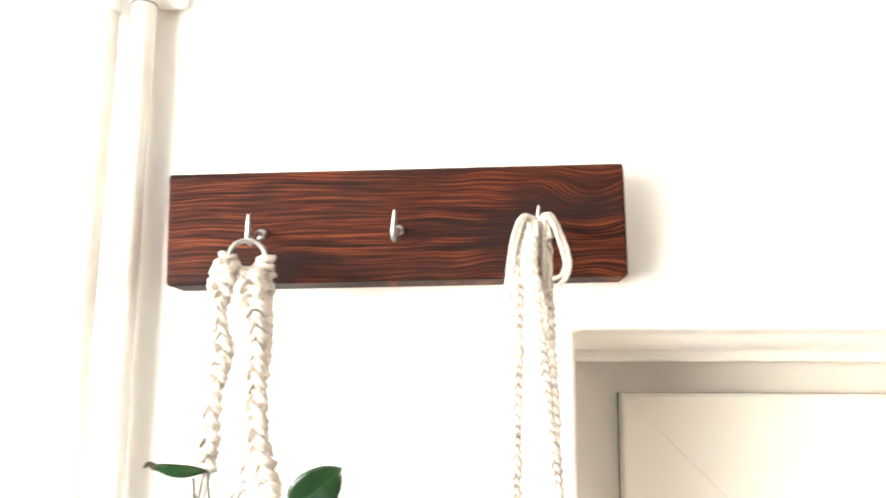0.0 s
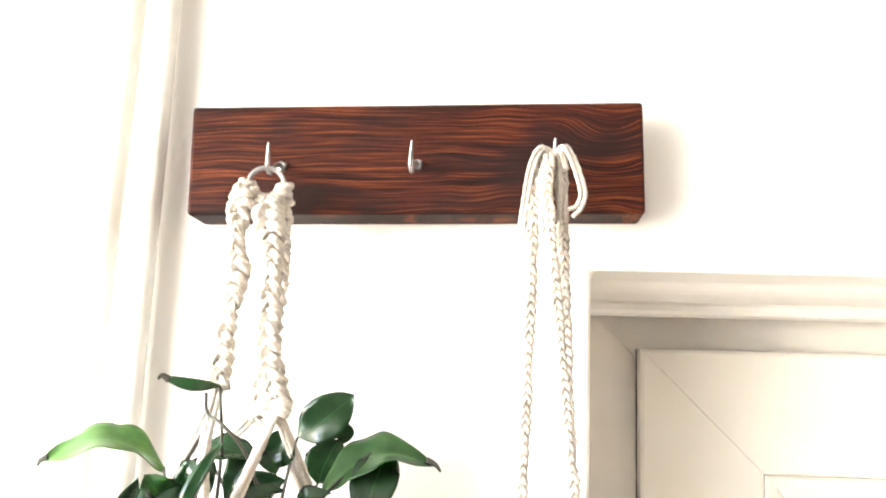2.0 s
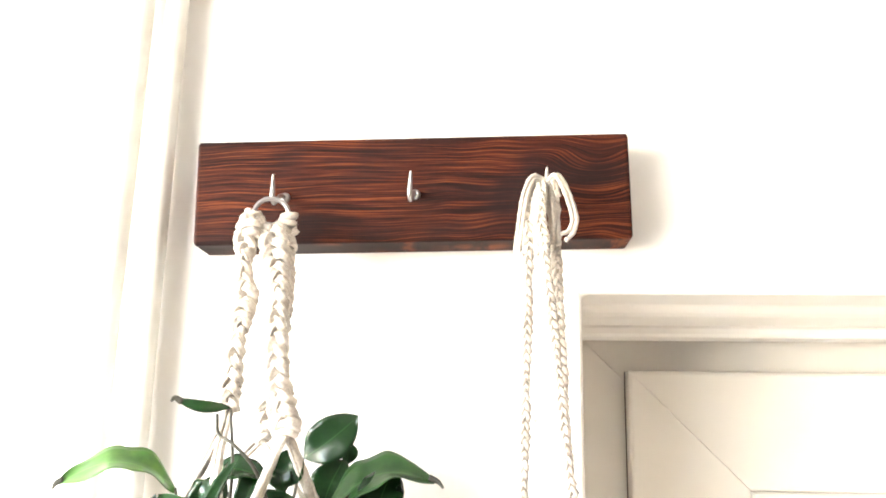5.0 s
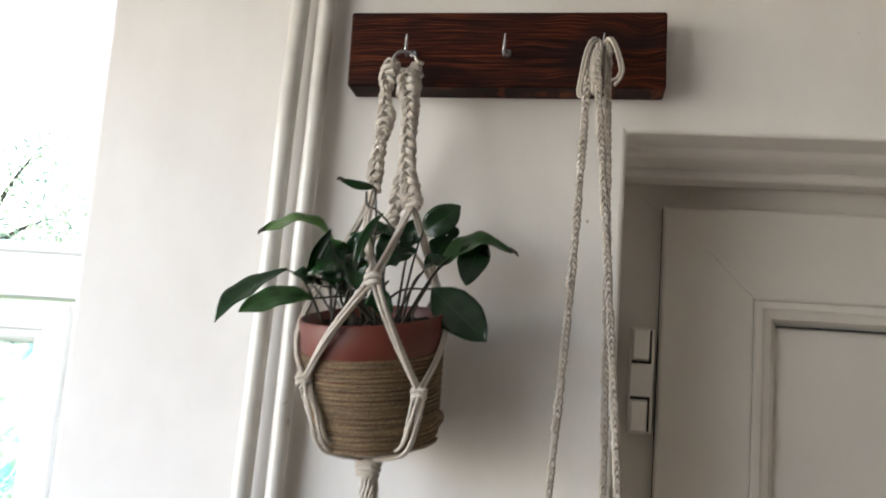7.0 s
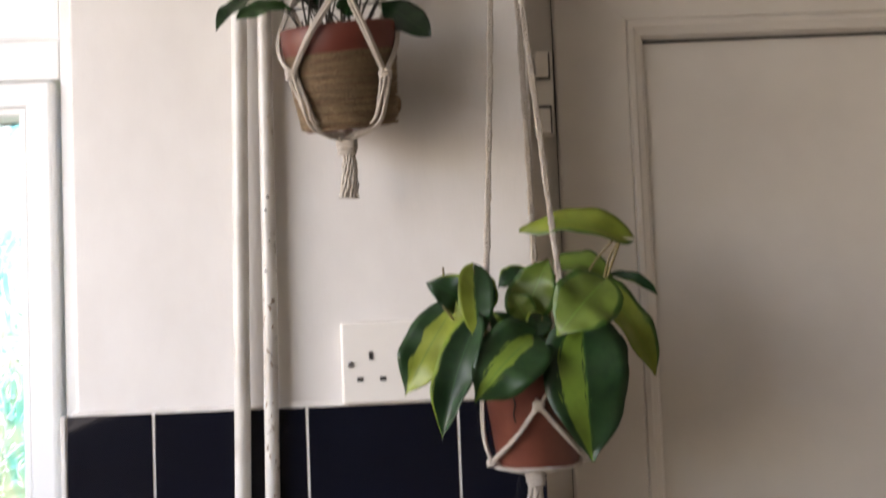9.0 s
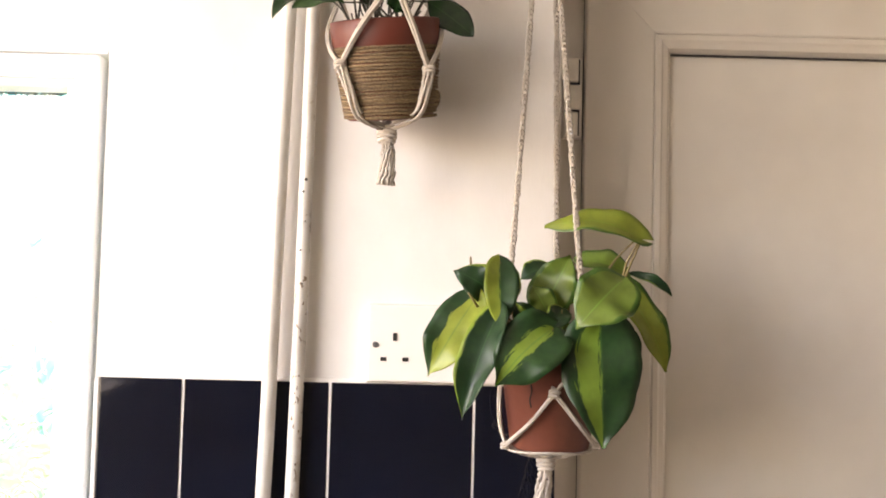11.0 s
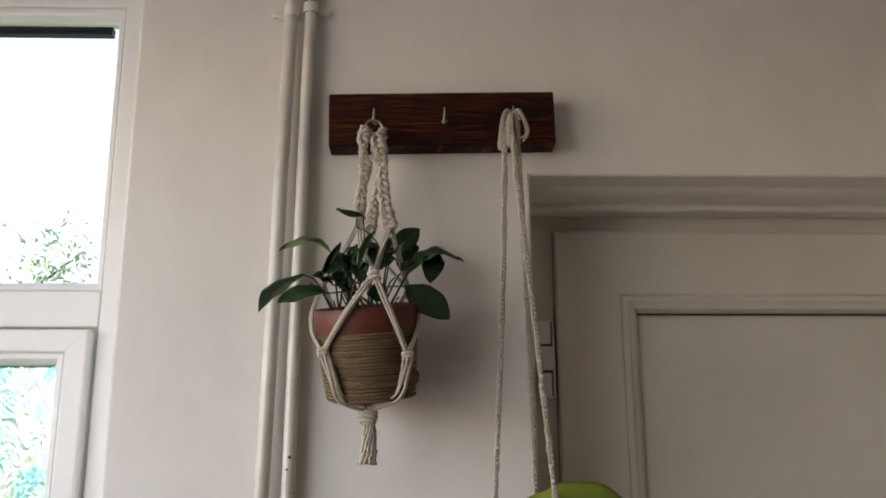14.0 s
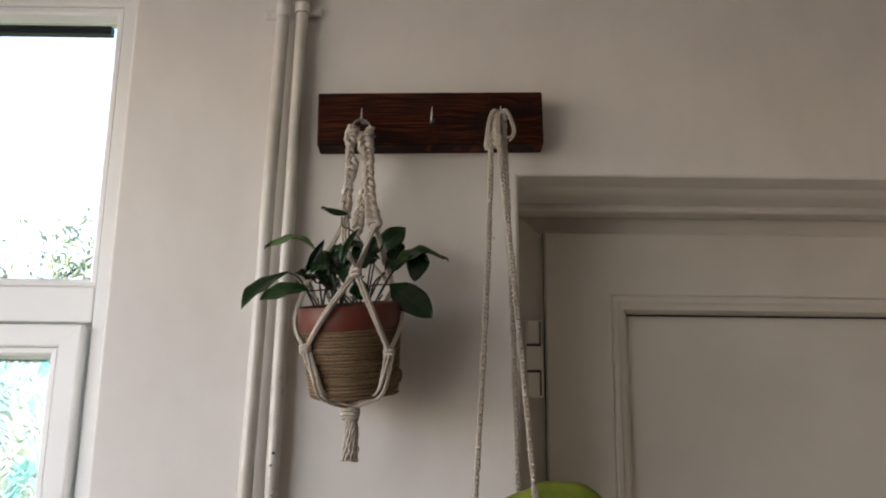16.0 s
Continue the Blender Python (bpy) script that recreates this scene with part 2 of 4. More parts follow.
TWINE = twine_skin()
SOIL = surface("potting_soil", (0.014, 0.008, 0.0055), (0.005, 0.0035, 0.003), 0.95, 300, 60, 1.0, 0.004)
STEM = surface("dark_stem", (0.032, 0.027, 0.013), (0.014, 0.011, 0.007), 0.55, 200, 30)
STEM_PALE = surface("brown_green_stem", (0.22, 0.17, 0.06), (0.13, 0.10, 0.035), 0.5, 200, 30)
GREEN = leaf_skin("dark_green_leaf", (0.006, 0.021, 0.008), (0.013, 0.040, 0.012), rough=0.27)
GREEN_MID = leaf_skin("deep_green_leaf", (0.012, 0.042, 0.011), (0.030, 0.088, 0.020), rough=0.30)
GREEN_PALE = leaf_skin("mid_green_leaf", (0.030, 0.090, 0.018), (0.080, 0.190, 0.030), rough=0.32)
DARK_H = leaf_skin("heart_leaf_dark", (0.007, 0.026, 0.010), (0.016, 0.050, 0.016), (0.21, 0.29, 0.036), 0.93, 1.3, 0.40)
HALF_A = leaf_skin("heart_leaf_half_lime", (0.008, 0.030, 0.010), (0.018, 0.055, 0.016), (0.235, 0.30, 0.040), 0.52, 1.4, 0.40)
HALF_B = leaf_skin("heart_leaf_lime_half", (0.008, 0.030, 0.010), (0.018, 0.055, 0.016), (0.235, 0.30, 0.040), -0.4, 0.48, 0.40)
MOST = leaf_skin("heart_leaf_mostly_lime", (0.008, 0.030, 0.010), (0.018, 0.055, 0.016), (0.235, 0.285, 0.040), -0.4, 0.70, 0.40)
WEDGE = leaf_skin("heart_leaf_wedge", (0.008, 0.030, 0.010), (0.018, 0.055, 0.016), (0.16, 0.26, 0.034), 0.51, 0.80, 0.40)
STREAK = leaf_skin("heart_leaf_streaked", (0.008, 0.032, 0.010), (0.020, 0.062, 0.016), (0.195, 0.30, 0.040), 0.42, 0.66, 0.40)
LIME = leaf_skin("heart_leaf_lime", (0.030, 0.080, 0.014), (0.06, 0.13, 0.02), (0.205, 0.255, 0.033), 0.12, 1.3, 0.40)
OLIVE = leaf_skin("heart_leaf_olive", (0.030, 0.080, 0.014), (0.06, 0.13, 0.02), (0.115, 0.175, 0.027), 0.08, 0.9, 0.40)
FIGURED = figured_glass()
CLEAR = clear_glass()
LAWN = surface("garden_grass", (0.09, 0.13, 0.03), (0.05, 0.08, 0.02), 0.9, 40, 2)
BARK = surface("bark", (0.12, 0.09, 0.06), (0.06, 0.045, 0.03), 0.9, 60, 10, 0.8, 0.01)
FOLIAGE = surface("tree_leaf", (0.12, 0.16, 0.11), (0.09, 0.125, 0.08), 0.5, 9, 2)
fnt = FOLIAGE.node_tree
thin = fnt.nodes.new("ShaderNodeBsdfTranslucent")
thin.inputs[0].default_value = (0.50, 0.62, 0.44, 1)
both = fnt.nodes.new("ShaderNodeMixShader")
both.inputs[0].default_value = 0.5
fnt.links.new(fnt.nodes["Principled BSDF"].outputs[0], both.inputs[1])
fnt.links.new(thin.outputs[0], both.inputs[2])
fnt.links.new(both.outputs[0], fnt.nodes["Material Output"].inputs[0])


# ---- mesh helpers ----
def solid(name, bm, material, parent=None, label="", smooth=False):
    me = bpy.data.meshes.new(name)
    bm.normal_update()
    bm.to_mesh(me)
    bm.free()
    me.materials.append(material)
    if smooth:
        me.shade_smooth()
    ob = new(name, me)
    if parent:
        ob.parent = parent
    if label:
        ob["label"] = label
    return ob


part = solid


def thing(name, label, category, group="", kind="", at=(0, 0, 0)):
    ob = new(name)
    ob.location = at
    ob.empty_display_size = 0.02
    return tagged(ob, label, category, group, kind)


def box(x0, x1, y0, y1, z0, z1, bevel=0.0, seg=2, bm=None):
    bm2 = bmesh.new()
    bmesh.ops.create_cube(bm2, size=1.0)
    for v in bm2.verts:
        v.co = Vector((x0 if v.co.x < 0 else x1, y0 if v.co.y < 0 else y1, z0 if v.co.z < 0 else z1))
    if bevel:
        bmesh.ops.bevel(bm2, geom=bm2.edges[:], offset=bevel, segments=seg, profile=0.5, affect="EDGES")
    if bm is None:
        return bm2
    me = bpy.data.meshes.new("tmp")
    bm2.to_mesh(me)
    bm.from_mesh(me)
    bm2.free()
    bpy.data.meshes.remove(me)
    return bm


def slab(us, vs, holes, w0, w1, axis, bevel=0.0):
    """A wall on the grid us x vs, from w0 to w1 along its axis, with the cells in holes left open."""
    bm = bmesh.new()

    def at(u, v, w):
        return bm.verts.new((u, w, v) if axis == "y" else (w, u, v) if axis == "x" else (u, v, w))
    grid = {(i, j, k): at(u, v, w) for i, u in enumerate(us) for j, v in enumerate(vs) for k, w in enumerate((w0, w1))}
    full = {(i, j) for i in range(len(us) - 1) for j in range(len(vs) - 1)} - set(holes)
    for i, j in full:
        for k in (0, 1):
            bm.faces.new([grid[i, j, k], grid[i + 1, j, k], grid[i + 1, j + 1, k], grid[i, j + 1, k]])
        for (di, dj), (a, b) in {(-1, 0): ((0, 0), (0, 1)), (1, 0): ((1, 0), (1, 1)), (0, -1): ((0, 0), (1, 0)), (0, 1): ((0, 1), (1, 1))}.items():
            if (i + di, j + dj) not in full:
                bm.faces.new([grid[i + a[0], j + a[1], 0], grid[i + b[0], j + b[1], 0], grid[i + b[0], j + b[1], 1], grid[i + a[0], j + a[1], 1]])
    for v in [v for v in bm.verts if not v.link_faces]:
        bm.verts.remove(v)
    bmesh.ops.recalc_face_normals(bm, faces=bm.faces[:])
    if bevel:
        sharp = [e for e in bm.edges if len(e.link_faces) == 2 and e.calc_face_angle(0) > 0.5]
        bmesh.ops.bevel(bm, geom=sharp, offset=bevel, segments=3, profile=0.5, affect="EDGES")
    return bm


def smooth_path(pts, n):
    """n points on a smooth line through pts."""
    pts = [Vector(p) for p in pts]
    if len(pts) == 2:
        return [pts[0].lerp(pts[1], i / (n - 1)) for i in range(n)]
    ext = [2 * pts[0] - pts[1], *pts, 2 * pts[-1] - pts[-2]]
    out = []
    for i in range(n):
        s = i / (n - 1) * (len(pts) - 1)
        k = min(int(s), len(pts) - 2)
        f = s - k
        a, b, c, d = ext[k:k + 4]
        out.append(0.5 * (2 * b + (c - a) * f + (2 * a - 5 * b + 4 * c - d) * f * f + (3 * b - a - 3 * c + d) * f ** 3))
    return out


def frames_along(path):
    """Tangent, side and up at each point, carried along without twist."""
    out = []
    side = None
    for i, p in enumerate(path):
        t = (path[min(i + 1, len(path) - 1)] - path[max(i - 1, 0)]).normalized()
        if side is None:
            side = t.cross(Vector((0, 1, 0)))
            if side.length < 0.1:
                side = t.cross(Vector((1, 0, 0)))
        side = (side - t * side.dot(t)).normalized()
        out.append((t, side, t.cross(side)))
    return out


def tube(path, radius, sides=8, lobes=0, depth=0.0, pitch=0.01, bm=None, flat=1.0):
    """A round or plied cord along path; radius may be a function of 0..1."""
    bm = bm or bmesh.new()
    rings, run = [], 0.0
    n = len(path)
    for i, (p, (t, s, u)) in enumerate(zip(path, frames_along(path))):
        r = radius(i / (n - 1)) if callable(radius) else radius
        if i:
            run += (path[i] - path[i - 1]).length
        ring = []
        for k in range(sides):
            a = 2 * math.pi * k / sides
            q = r * (1 + depth * math.cos(lobes * (a + 2 * math.pi * run / (pitch * max(lobes, 1))))) if lobes else r
            ring.append(bm.verts.new(p + s * q * math.cos(a) + u * q * flat * math.sin(a)))
        rings.append(ring)
    for a, b in zip(rings, rings[1:]):
        for k in range(sides):
            bm.faces.new([a[k], a[(k + 1) % sides], b[(k + 1) % sides], b[k]])
    bm.faces.new(rings[0][::-1])
    bm.faces.new(rings[-1])
    return bm


def lathe(profile, n=48, bm=None, squash=1.0):
    """A turned body from (radius, height) pairs."""
    bm = bm or bmesh.new()
    rings = [[bm.verts.new((r * math.cos(2 * math.pi * k / n), r * squash * math.sin(2 * math.pi * k / n), z)) for k in range(n)] for r, z in profile]
    for a, b in zip(rings, rings[1:]):
        for k in range(n):
            bm.faces.new([a[k], a[(k + 1) % n], b[(k + 1) % n], b[k]])
    return bm


def run_profile(pts, x0, x1, n=2):
    """A moulding along x whose section is the closed line pts of (y, z)."""
    bm = bmesh.new()
    ends = [[bm.verts.new((x0 + (x1 - x0) * i / (n - 1), y, z)) for y, z in pts] for i in range(n)]
    for a, b in zip(ends, ends[1:]):
        for k in range(len(pts)):
            bm.faces.new([a[k], a[(k + 1) % len(pts)], b[(k + 1) % len(pts)], b[k]])
    bm.faces.new(ends[0])
    bm.faces.new(ends[-1][::-1])
    bmesh.ops.recalc_face_normals(bm, faces=bm.faces[:])
    return bm


# ---- the room ----
WY = 0.54                    # front of the wall with the board
tagged(solid("wall_north", slab([-0.85, -0.80, -0.362, 0.098, 0.98, 3.6], [0.0, 1.0, 2.102, 2.438, 2.55], [(1, 1), (1, 2), (3, 0), (3, 1)], WY, WY + 0.22, "y", 0.004), WALL),
       "off-white painted plaster wall with window and door openings", "wall", kind="structure")
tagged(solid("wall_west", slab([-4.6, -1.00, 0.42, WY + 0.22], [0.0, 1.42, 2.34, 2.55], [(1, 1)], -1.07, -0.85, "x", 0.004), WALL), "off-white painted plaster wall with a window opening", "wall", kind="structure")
tagged(solid("wall_east", slab([-4.6, WY + 0.22], [0.0, 2.55], [], 3.6, 3.8, "x"), FAR), "cream painted plaster wall", "wall", kind="structure")
tagged(solid("wall_south", slab([-0.85, 3.6], [0.0, 2.55], [], -4.8, -4.6, "y"), FAR), "cream painted plaster wall", "wall", kind="structure")
tagged(solid("floor", slab([-1.07, 3.8], [-4.8, WY + 0.22], [], -0.1, 0.0, "z"), FLOOR), "brown vinyl kitchen floor", "floor", kind="structure")
tagged(solid("ceiling", slab([-1.07, 3.8], [-4.8, WY + 0.22], [], 2.55, 2.65, "z"), CEILING), "plain white painted ceiling", "ceiling", kind="structure")

# moulded trim under the head of the door opening
SOFFIT = [(0.5425, 2.1017), (0.560, 2.1013), (0.579, 2.1017), (0.5815, 2.1008), (0.584, 2.0993), (0.588, 2.0976), (0.594, 2.0961), (0.602, 2.0953), (0.613, 2.0947), (0.624, 2.0943),
          (0.6255, 2.0968), (0.6285, 2.0968), (0.629, 2.0930), (0.6305, 2.0895), (0.633, 2.0876), (0.638, 2.0870), (0.650, 2.0872), (0.653, 2.0890), (0.668, 2.0890), (0.668, 2.1018)]
tagged(solid("trim_door_head", run_profile(SOFFIT, 0.0985, 0.9795, 12), GLOSS), "grey-white gloss painted moulding under the door head", "trim", kind="structure")


def mitred_frame(x0, x1, z0, z1, w, y0, y1, bevel=0.0015, bm=None):
    """A rectangular frame of four mitred members."""
    bm = bm or bmesh.new()
    o = [(x0, z0), (x1, z0), (x1, z1), (x0, z1)]
    i = [(x0 + w, z0 + w), (x1 - w, z0 + w), (x1 - w, z1 - w), (x0 + w, z1 - w)]
    g = 0.00018
    for k in range(4):
        m = (k + 1) % 4
        mid = Vector(((x0 + x1) / 2, (z0 + z1) / 2))
        quad = [Vector(o[k]), Vector(o[m]), Vector(i[m]), Vector(i[k])]
        along = (quad[1] - quad[0]).normalized() * g
        quad = [quad[0] + along, quad[1] - along, quad[2] - along, quad[3] + along]
        b2 = bmesh.new()
        f = [b2.verts.new((q.x, y0, q.y)) for q in quad]
        r = [b2.verts.new((q.x, y1, q.y)) for q in quad]
        b2.faces.new(f)
        b2.faces.new(r[::-1])
        for n in range(4):
            b2.faces.new([f[n], r[n], r[(n + 1) % 4], f[(n + 1) % 4]])
        bmesh.ops.recalc_face_normals(b2, faces=b2.faces[:])
        lines = [e for e in b2.edges if abs(e.verts[0].co.y - y0) < 1e-6 and abs(e.verts[1].co.y - y0) < 1e-6 and (f[0] in e.verts and f[1] in e.verts or f[2] in e.verts and f[3] in e.verts)]
        if bevel:
            bmesh.ops.bevel(b2, geom=lines, offset=bevel, segments=2, profile=0.5, affect="EDGES")
        me = bpy.data.meshes.new("tmp")
        b2.to_mesh(me)
        bm.from_mesh(me)
        b2.free()
        bpy.data.meshes.remove(me)
    return bm


def bead_ring(x0, x1, z0, z1, w, y0, y1, bm=None):
    """A glazing bead sloping from y0 at its outer edge back to y1 at its inner edge."""
    bm = bm or bmesh.new()
    steps = [(0.0, y1 + 0.004), (0.0, y0 + 0.002), (0.0018, y0), (0.007, y0 + 0.0006), (0.010, y0 + 0.004), (w * 0.75, y0 + 0.007), (w * 0.9, y1 - 0.002), (w, y1)]
    rings = [[bm.verts.new(c) for c in ((x0 + s, y, z0 + s), (x1 - s, y, z0 + s), (x1 - s, y, z1 - s), (x0 + s, y, z1 - s))] for s, y in steps]
    for a, b in zip(rings, rings[1:]):
        for k in range(4):
            bm.faces.new([a[k], a[(k + 1) % 4], b[(k + 1) % 4], b[k]])
    bmesh.ops.recalc_face_normals(bm, faces=bm.faces[:])
    return bm


# door: fixed outer frame and hinged leaf
door = thing("door_1", "closed white plastic panel door in a recessed opening", "door", kind="structure")
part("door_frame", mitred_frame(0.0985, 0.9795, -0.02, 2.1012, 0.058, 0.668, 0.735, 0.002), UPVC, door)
part("gasket_shade_line", mitred_frame(0.1399, 0.9381, 0.014, 2.0662, 0.010, 0.6665, 0.67, 0), GAP, door, "black rubber gasket line")
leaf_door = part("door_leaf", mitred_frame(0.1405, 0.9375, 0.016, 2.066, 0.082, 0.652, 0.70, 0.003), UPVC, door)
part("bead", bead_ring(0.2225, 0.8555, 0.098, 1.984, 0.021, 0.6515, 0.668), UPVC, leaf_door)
# dark strip added for the shade under the top bead
part("gasket_shade_line", box(0.2438, 0.8342, 0.6640, 0.6684, 1.9612, 1.9628), GAP, leaf_door, "dark strip for the shadow line under the bead")
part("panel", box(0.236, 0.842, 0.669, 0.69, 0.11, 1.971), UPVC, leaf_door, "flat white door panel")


def hinge(z0, z1):
    h = part("hinge", box(0.1155, 0.1365, 0.652, 0.668, z0, z1, 0.0012), PLATE, door, "white flag hinge with dark slots")
    third = (z1 - z0) / 3
    for a, b in ((z1 - third * 0.92, z1 - 0.001), (z0 + 0.001, z0 + third * 0.92)):
        part("knuckle", box(0.1165, 0.1315, 0.645, 0.6515, a, b, 0.002), PLATE, h)
    part("slot", box(0.1318, 0.1338, 0.6505, 0.6525, z1 - third * 0.95, z1 - 0.002), SLOT, h)
    part("slot", box(0.1165, 0.1338, 0.6500, 0.6525, z1 - third * 1.02, z1 - third * 0.95), SLOT, h)
    part("slot", box(0.1318, 0.1338, 0.6505, 0.6525, z0 + 0.002, z0 + third * 0.98), SLOT, h)
    part("slot", box(0.1165, 0.1338, 0.6500, 0.6525, z0 + third * 0.95, z0 + third * 1.04), SLOT, h)


hinge(1.858, 1.952)
hinge(0.20, 0.294)

# window with a fixed upper light and a lower casement of figured glass
win = thing("window_1", "white plastic window with clear fanlight and figured lower pane", "window", kind="structure")
part("window_frame", mitred_frame(-0.799, -0.3635, 1.002, 2.436, 0.058, 0.663, 0.728, 0.002), UPVC_WIN, win)
part("transom", box(-0.7405, -0.4220, 0.663, 0.728, 1.945, 1.990, 0.002), UPVC_WIN, win)
up = part("bead", bead_ring(-0.7405, -0.4215, 1.9905, 2.3775, 0.014, 0.666, 0.686), UPVC_WIN, win)
part("pane", box(-0.730, -0.4325, 0.690, 0.694, 2.001, 2.367), CLEAR, up, "clear glass pane").visible_shadow = False
for za, zb in ((2.3535, 2.3575), (2.3590, 2.3650)):
    part("spacer", box(-0.726, -0.4490, 0.6955, 0.708, za, zb), NAVY, up, "dark spacer bar at the head of the pane")
sash = part("casement", mitred_frame(-0.735, -0.4270, 1.035, 1.9400, 0.028, 0.648, 0.708, 0.003), UPVC_WIN, win)
part("bead", bead_ring(-0.707, -0.4550, 1.063, 1.9120, 0.013, 0.652, 0.673), UPVC_WIN, sash)
part("pane", box(-0.698, -0.4640, 0.676, 0.682, 1.072, 1.9030), FIGURED, sash, "wavy figured glass pane").visible_shadow = False
part("spacer", box(-0.693, -0.4740, 0.6835, 0.693, 1.8985, 1.9015), NAVY, sash, "thin dark spacer line")
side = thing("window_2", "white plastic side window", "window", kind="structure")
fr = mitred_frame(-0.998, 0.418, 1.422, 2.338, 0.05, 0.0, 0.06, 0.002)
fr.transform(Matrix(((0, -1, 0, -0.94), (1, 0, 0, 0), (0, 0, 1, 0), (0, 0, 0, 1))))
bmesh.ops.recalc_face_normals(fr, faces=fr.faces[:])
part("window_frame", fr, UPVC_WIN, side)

# garden outside
tagged(solid("ground", slab([-40, 40], [0.9, 60], [], -0.4, -0.3, "z"), LAWN), "rough garden grass behind the window", "ground", kind="structure")


def tree(x, y, height, spread, seed):
    rnd = random.Random(seed)
    tr = thing("tree", "leafy green garden tree beyond the window", "tree", "garden trees", at=(x, y, -0.3))
    bm = tube(smooth_path([(0, 0, 0), (0.05, 0.02, height * 0.35), (-0.04, 0.05, height * 0.7), (0.02, 0, height)], 12), lambda s: 0.10 * (1 - s) + 0.02, 10)
    tips = []
    for k in range(14):
        z = height * (0.30 + 0.045 * k)
        a = k * 2.4
        r = spread * (0.6 + 0.4 * rnd.random()) * (1.1 - 0.5 * z / height)
        end = Vector((r * math.cos(a), r * math.sin(a), z + 0.5 + 0.3 * rnd.random()))
        tube(smooth_path([(0, 0, z), end * 0.5 + Vector((0, 0, z * 0.5 + 0.05)), end], 7), lambda s: 0.035 * (1 - s) + 0.006, 6, bm=bm)
        tips += [end * f + Vector((0, 0, z * (1 - f))) for f in (0.55, 0.8, 1.0)]
    part("trunk", bm, BARK, tr, smooth=True)
    lv = bmesh.new()
    for c in tips:
        for _ in range(150):
            p = c + Vector((rnd.gauss(0, 0.24), rnd.gauss(0, 0.24), rnd.gauss(0, 0.20)))
            m = Matrix.Translation(p) @ Euler((rnd.uniform(-1, 1), rnd.uniform(-1, 1), rnd.uniform(0, 6.3))).to_matrix().to_4x4()
            s = rnd.uniform(0.035, 0.06)
            q = [lv.verts.new(m @ Vector(v)) for v in ((-s, 0, 0), (0, -s * 0.45, 0.01), (s, 0, 0), (0, s * 0.45, 0.01))]
            lv.faces.new(q)
    part("crown", lv, FOLIAGE, tr)
    return tr


tree(-4.0, 8.2, 3.9, 1.2, 3)
tree(-6.6, 9.4, 4.2, 1.4, 5)

# ---- pipes on the wall ----
def wall_pipe(label, xt, xb, y, r, material, n, wob):
    p = thing("pipe", label, "pipe", "wall pipes")
    rnd = random.Random(n)
    pts = [(xt + (xb - xt) * (2.549 - z) / 1.05 + rnd.uniform(-wob, wob), y + rnd.uniform(-wob, wob), z) for z in np.linspace(2.549, 0.002, 24)]
    part("tube", tube(smooth_path(pts, 120), r, 24), material, p, smooth=True)
    return p


pipe_a = wall_pipe("thick white painted pipe running down the wall", -0.1755, -0.1966, 0.525, 0.0078, PIPE_A, 1, 0.0003)
pipe_b = wall_pipe("thin white painted pipe with chipped paint", -0.1552, -0.1680, 0.526, 0.0071, PIPE_B, 2, 0.0004)

for dx, z, r in ((0.0012, 1.7850, 0.0017), (-0.0010, 1.7725, 0.0013), (0.0022, 1.7420, 0.0010), (-0.0014, 1.7130, 0.0012), (0.0016, 1.6790, 0.0010)):
    x = -0.1552 - 0.0128 * (2.549 - z) / 1.05 + dx
    part("paint_chip", tube([Vector((x, 0.5195, z)), Vector((x, 0.5188, z))], r, 9), STEM, pipe_b, "small brown chip in the paint")


def pipe_clip(x, y, r, z, owner, reach, proud):
    c = part("clip", tube([Vector((x, y, z + d)) for d in (-0.0065, -0.005, 0.005, 0.0065)], lambda s: r + proud - 0.4 * proud * abs(2 * s - 1) ** 4, 28), GLOSS, owner, "white pipe clip screwed to the wall", True)
    for d in reach:
        x0, x1 = sorted((x + d * r * 0.6, x + d * (r + 0.016)))
        part("tab", box(x0, x1, y + 0.006, WY - 0.0003, z - 0.005, z + 0.005, 0.002), GLOSS, c)
        part("screw", tube([Vector((x + d * (r + 0.011), y + 0.0045, z)), Vector((x + d * (r + 0.011), y + 0.008, z))], 0.003, 12), GLOSS, c)


pipe_clip(-0.1804, 0.525, 0.0078, 2.298, pipe_a, (-1,), 0.0007)
pipe_clip(-0.1582, 0.526, 0.0071, 2.303, pipe_b, (1,), 0.0018)
for z in (2.2960, 2.3102):
    part("seam", tube([Vector((-0.1582, 0.526, z)), Vector((-0.1582, 0.526, z + 0.0006))], 0.0078, 28), GAP, pipe_b, "rusty edge of the clip")

# ---- tiles, grout and caulk ----
tiles = thing("tiled_splashback", "glossy black wall tiles with white grout", "tiles", kind="structure")
part("grout", box(-0.3665, 0.0975, 0.5342, WY - 0.0004, 1.00, 1.5793), GROUT, tiles)
part("edge_trim", box(-0.3745, -0.3690, 0.5325, WY + 0.003, 1.00, 1.5795, 0.0015), GROUT, tiles, "white plastic tile edge strip")
rnd = random.Random(4)
caulk = bmesh.new()
cp = [(x, WY - 0.0015 + rnd.uniform(-0.0006, 0.0006), 1.5802 + rnd.uniform(-0.0008, 0.0012)) for x in np.linspace(-0.364, 0.096, 40)]
part("caulk", tube(smooth_path(cp, 160), lambda s: 0.0026 + 0.0007 * math.sin(60 * s) * math.sin(23 * s), 8, bm=caulk), GROUT, tiles, "uneven painted filler on top of the tiles", True)

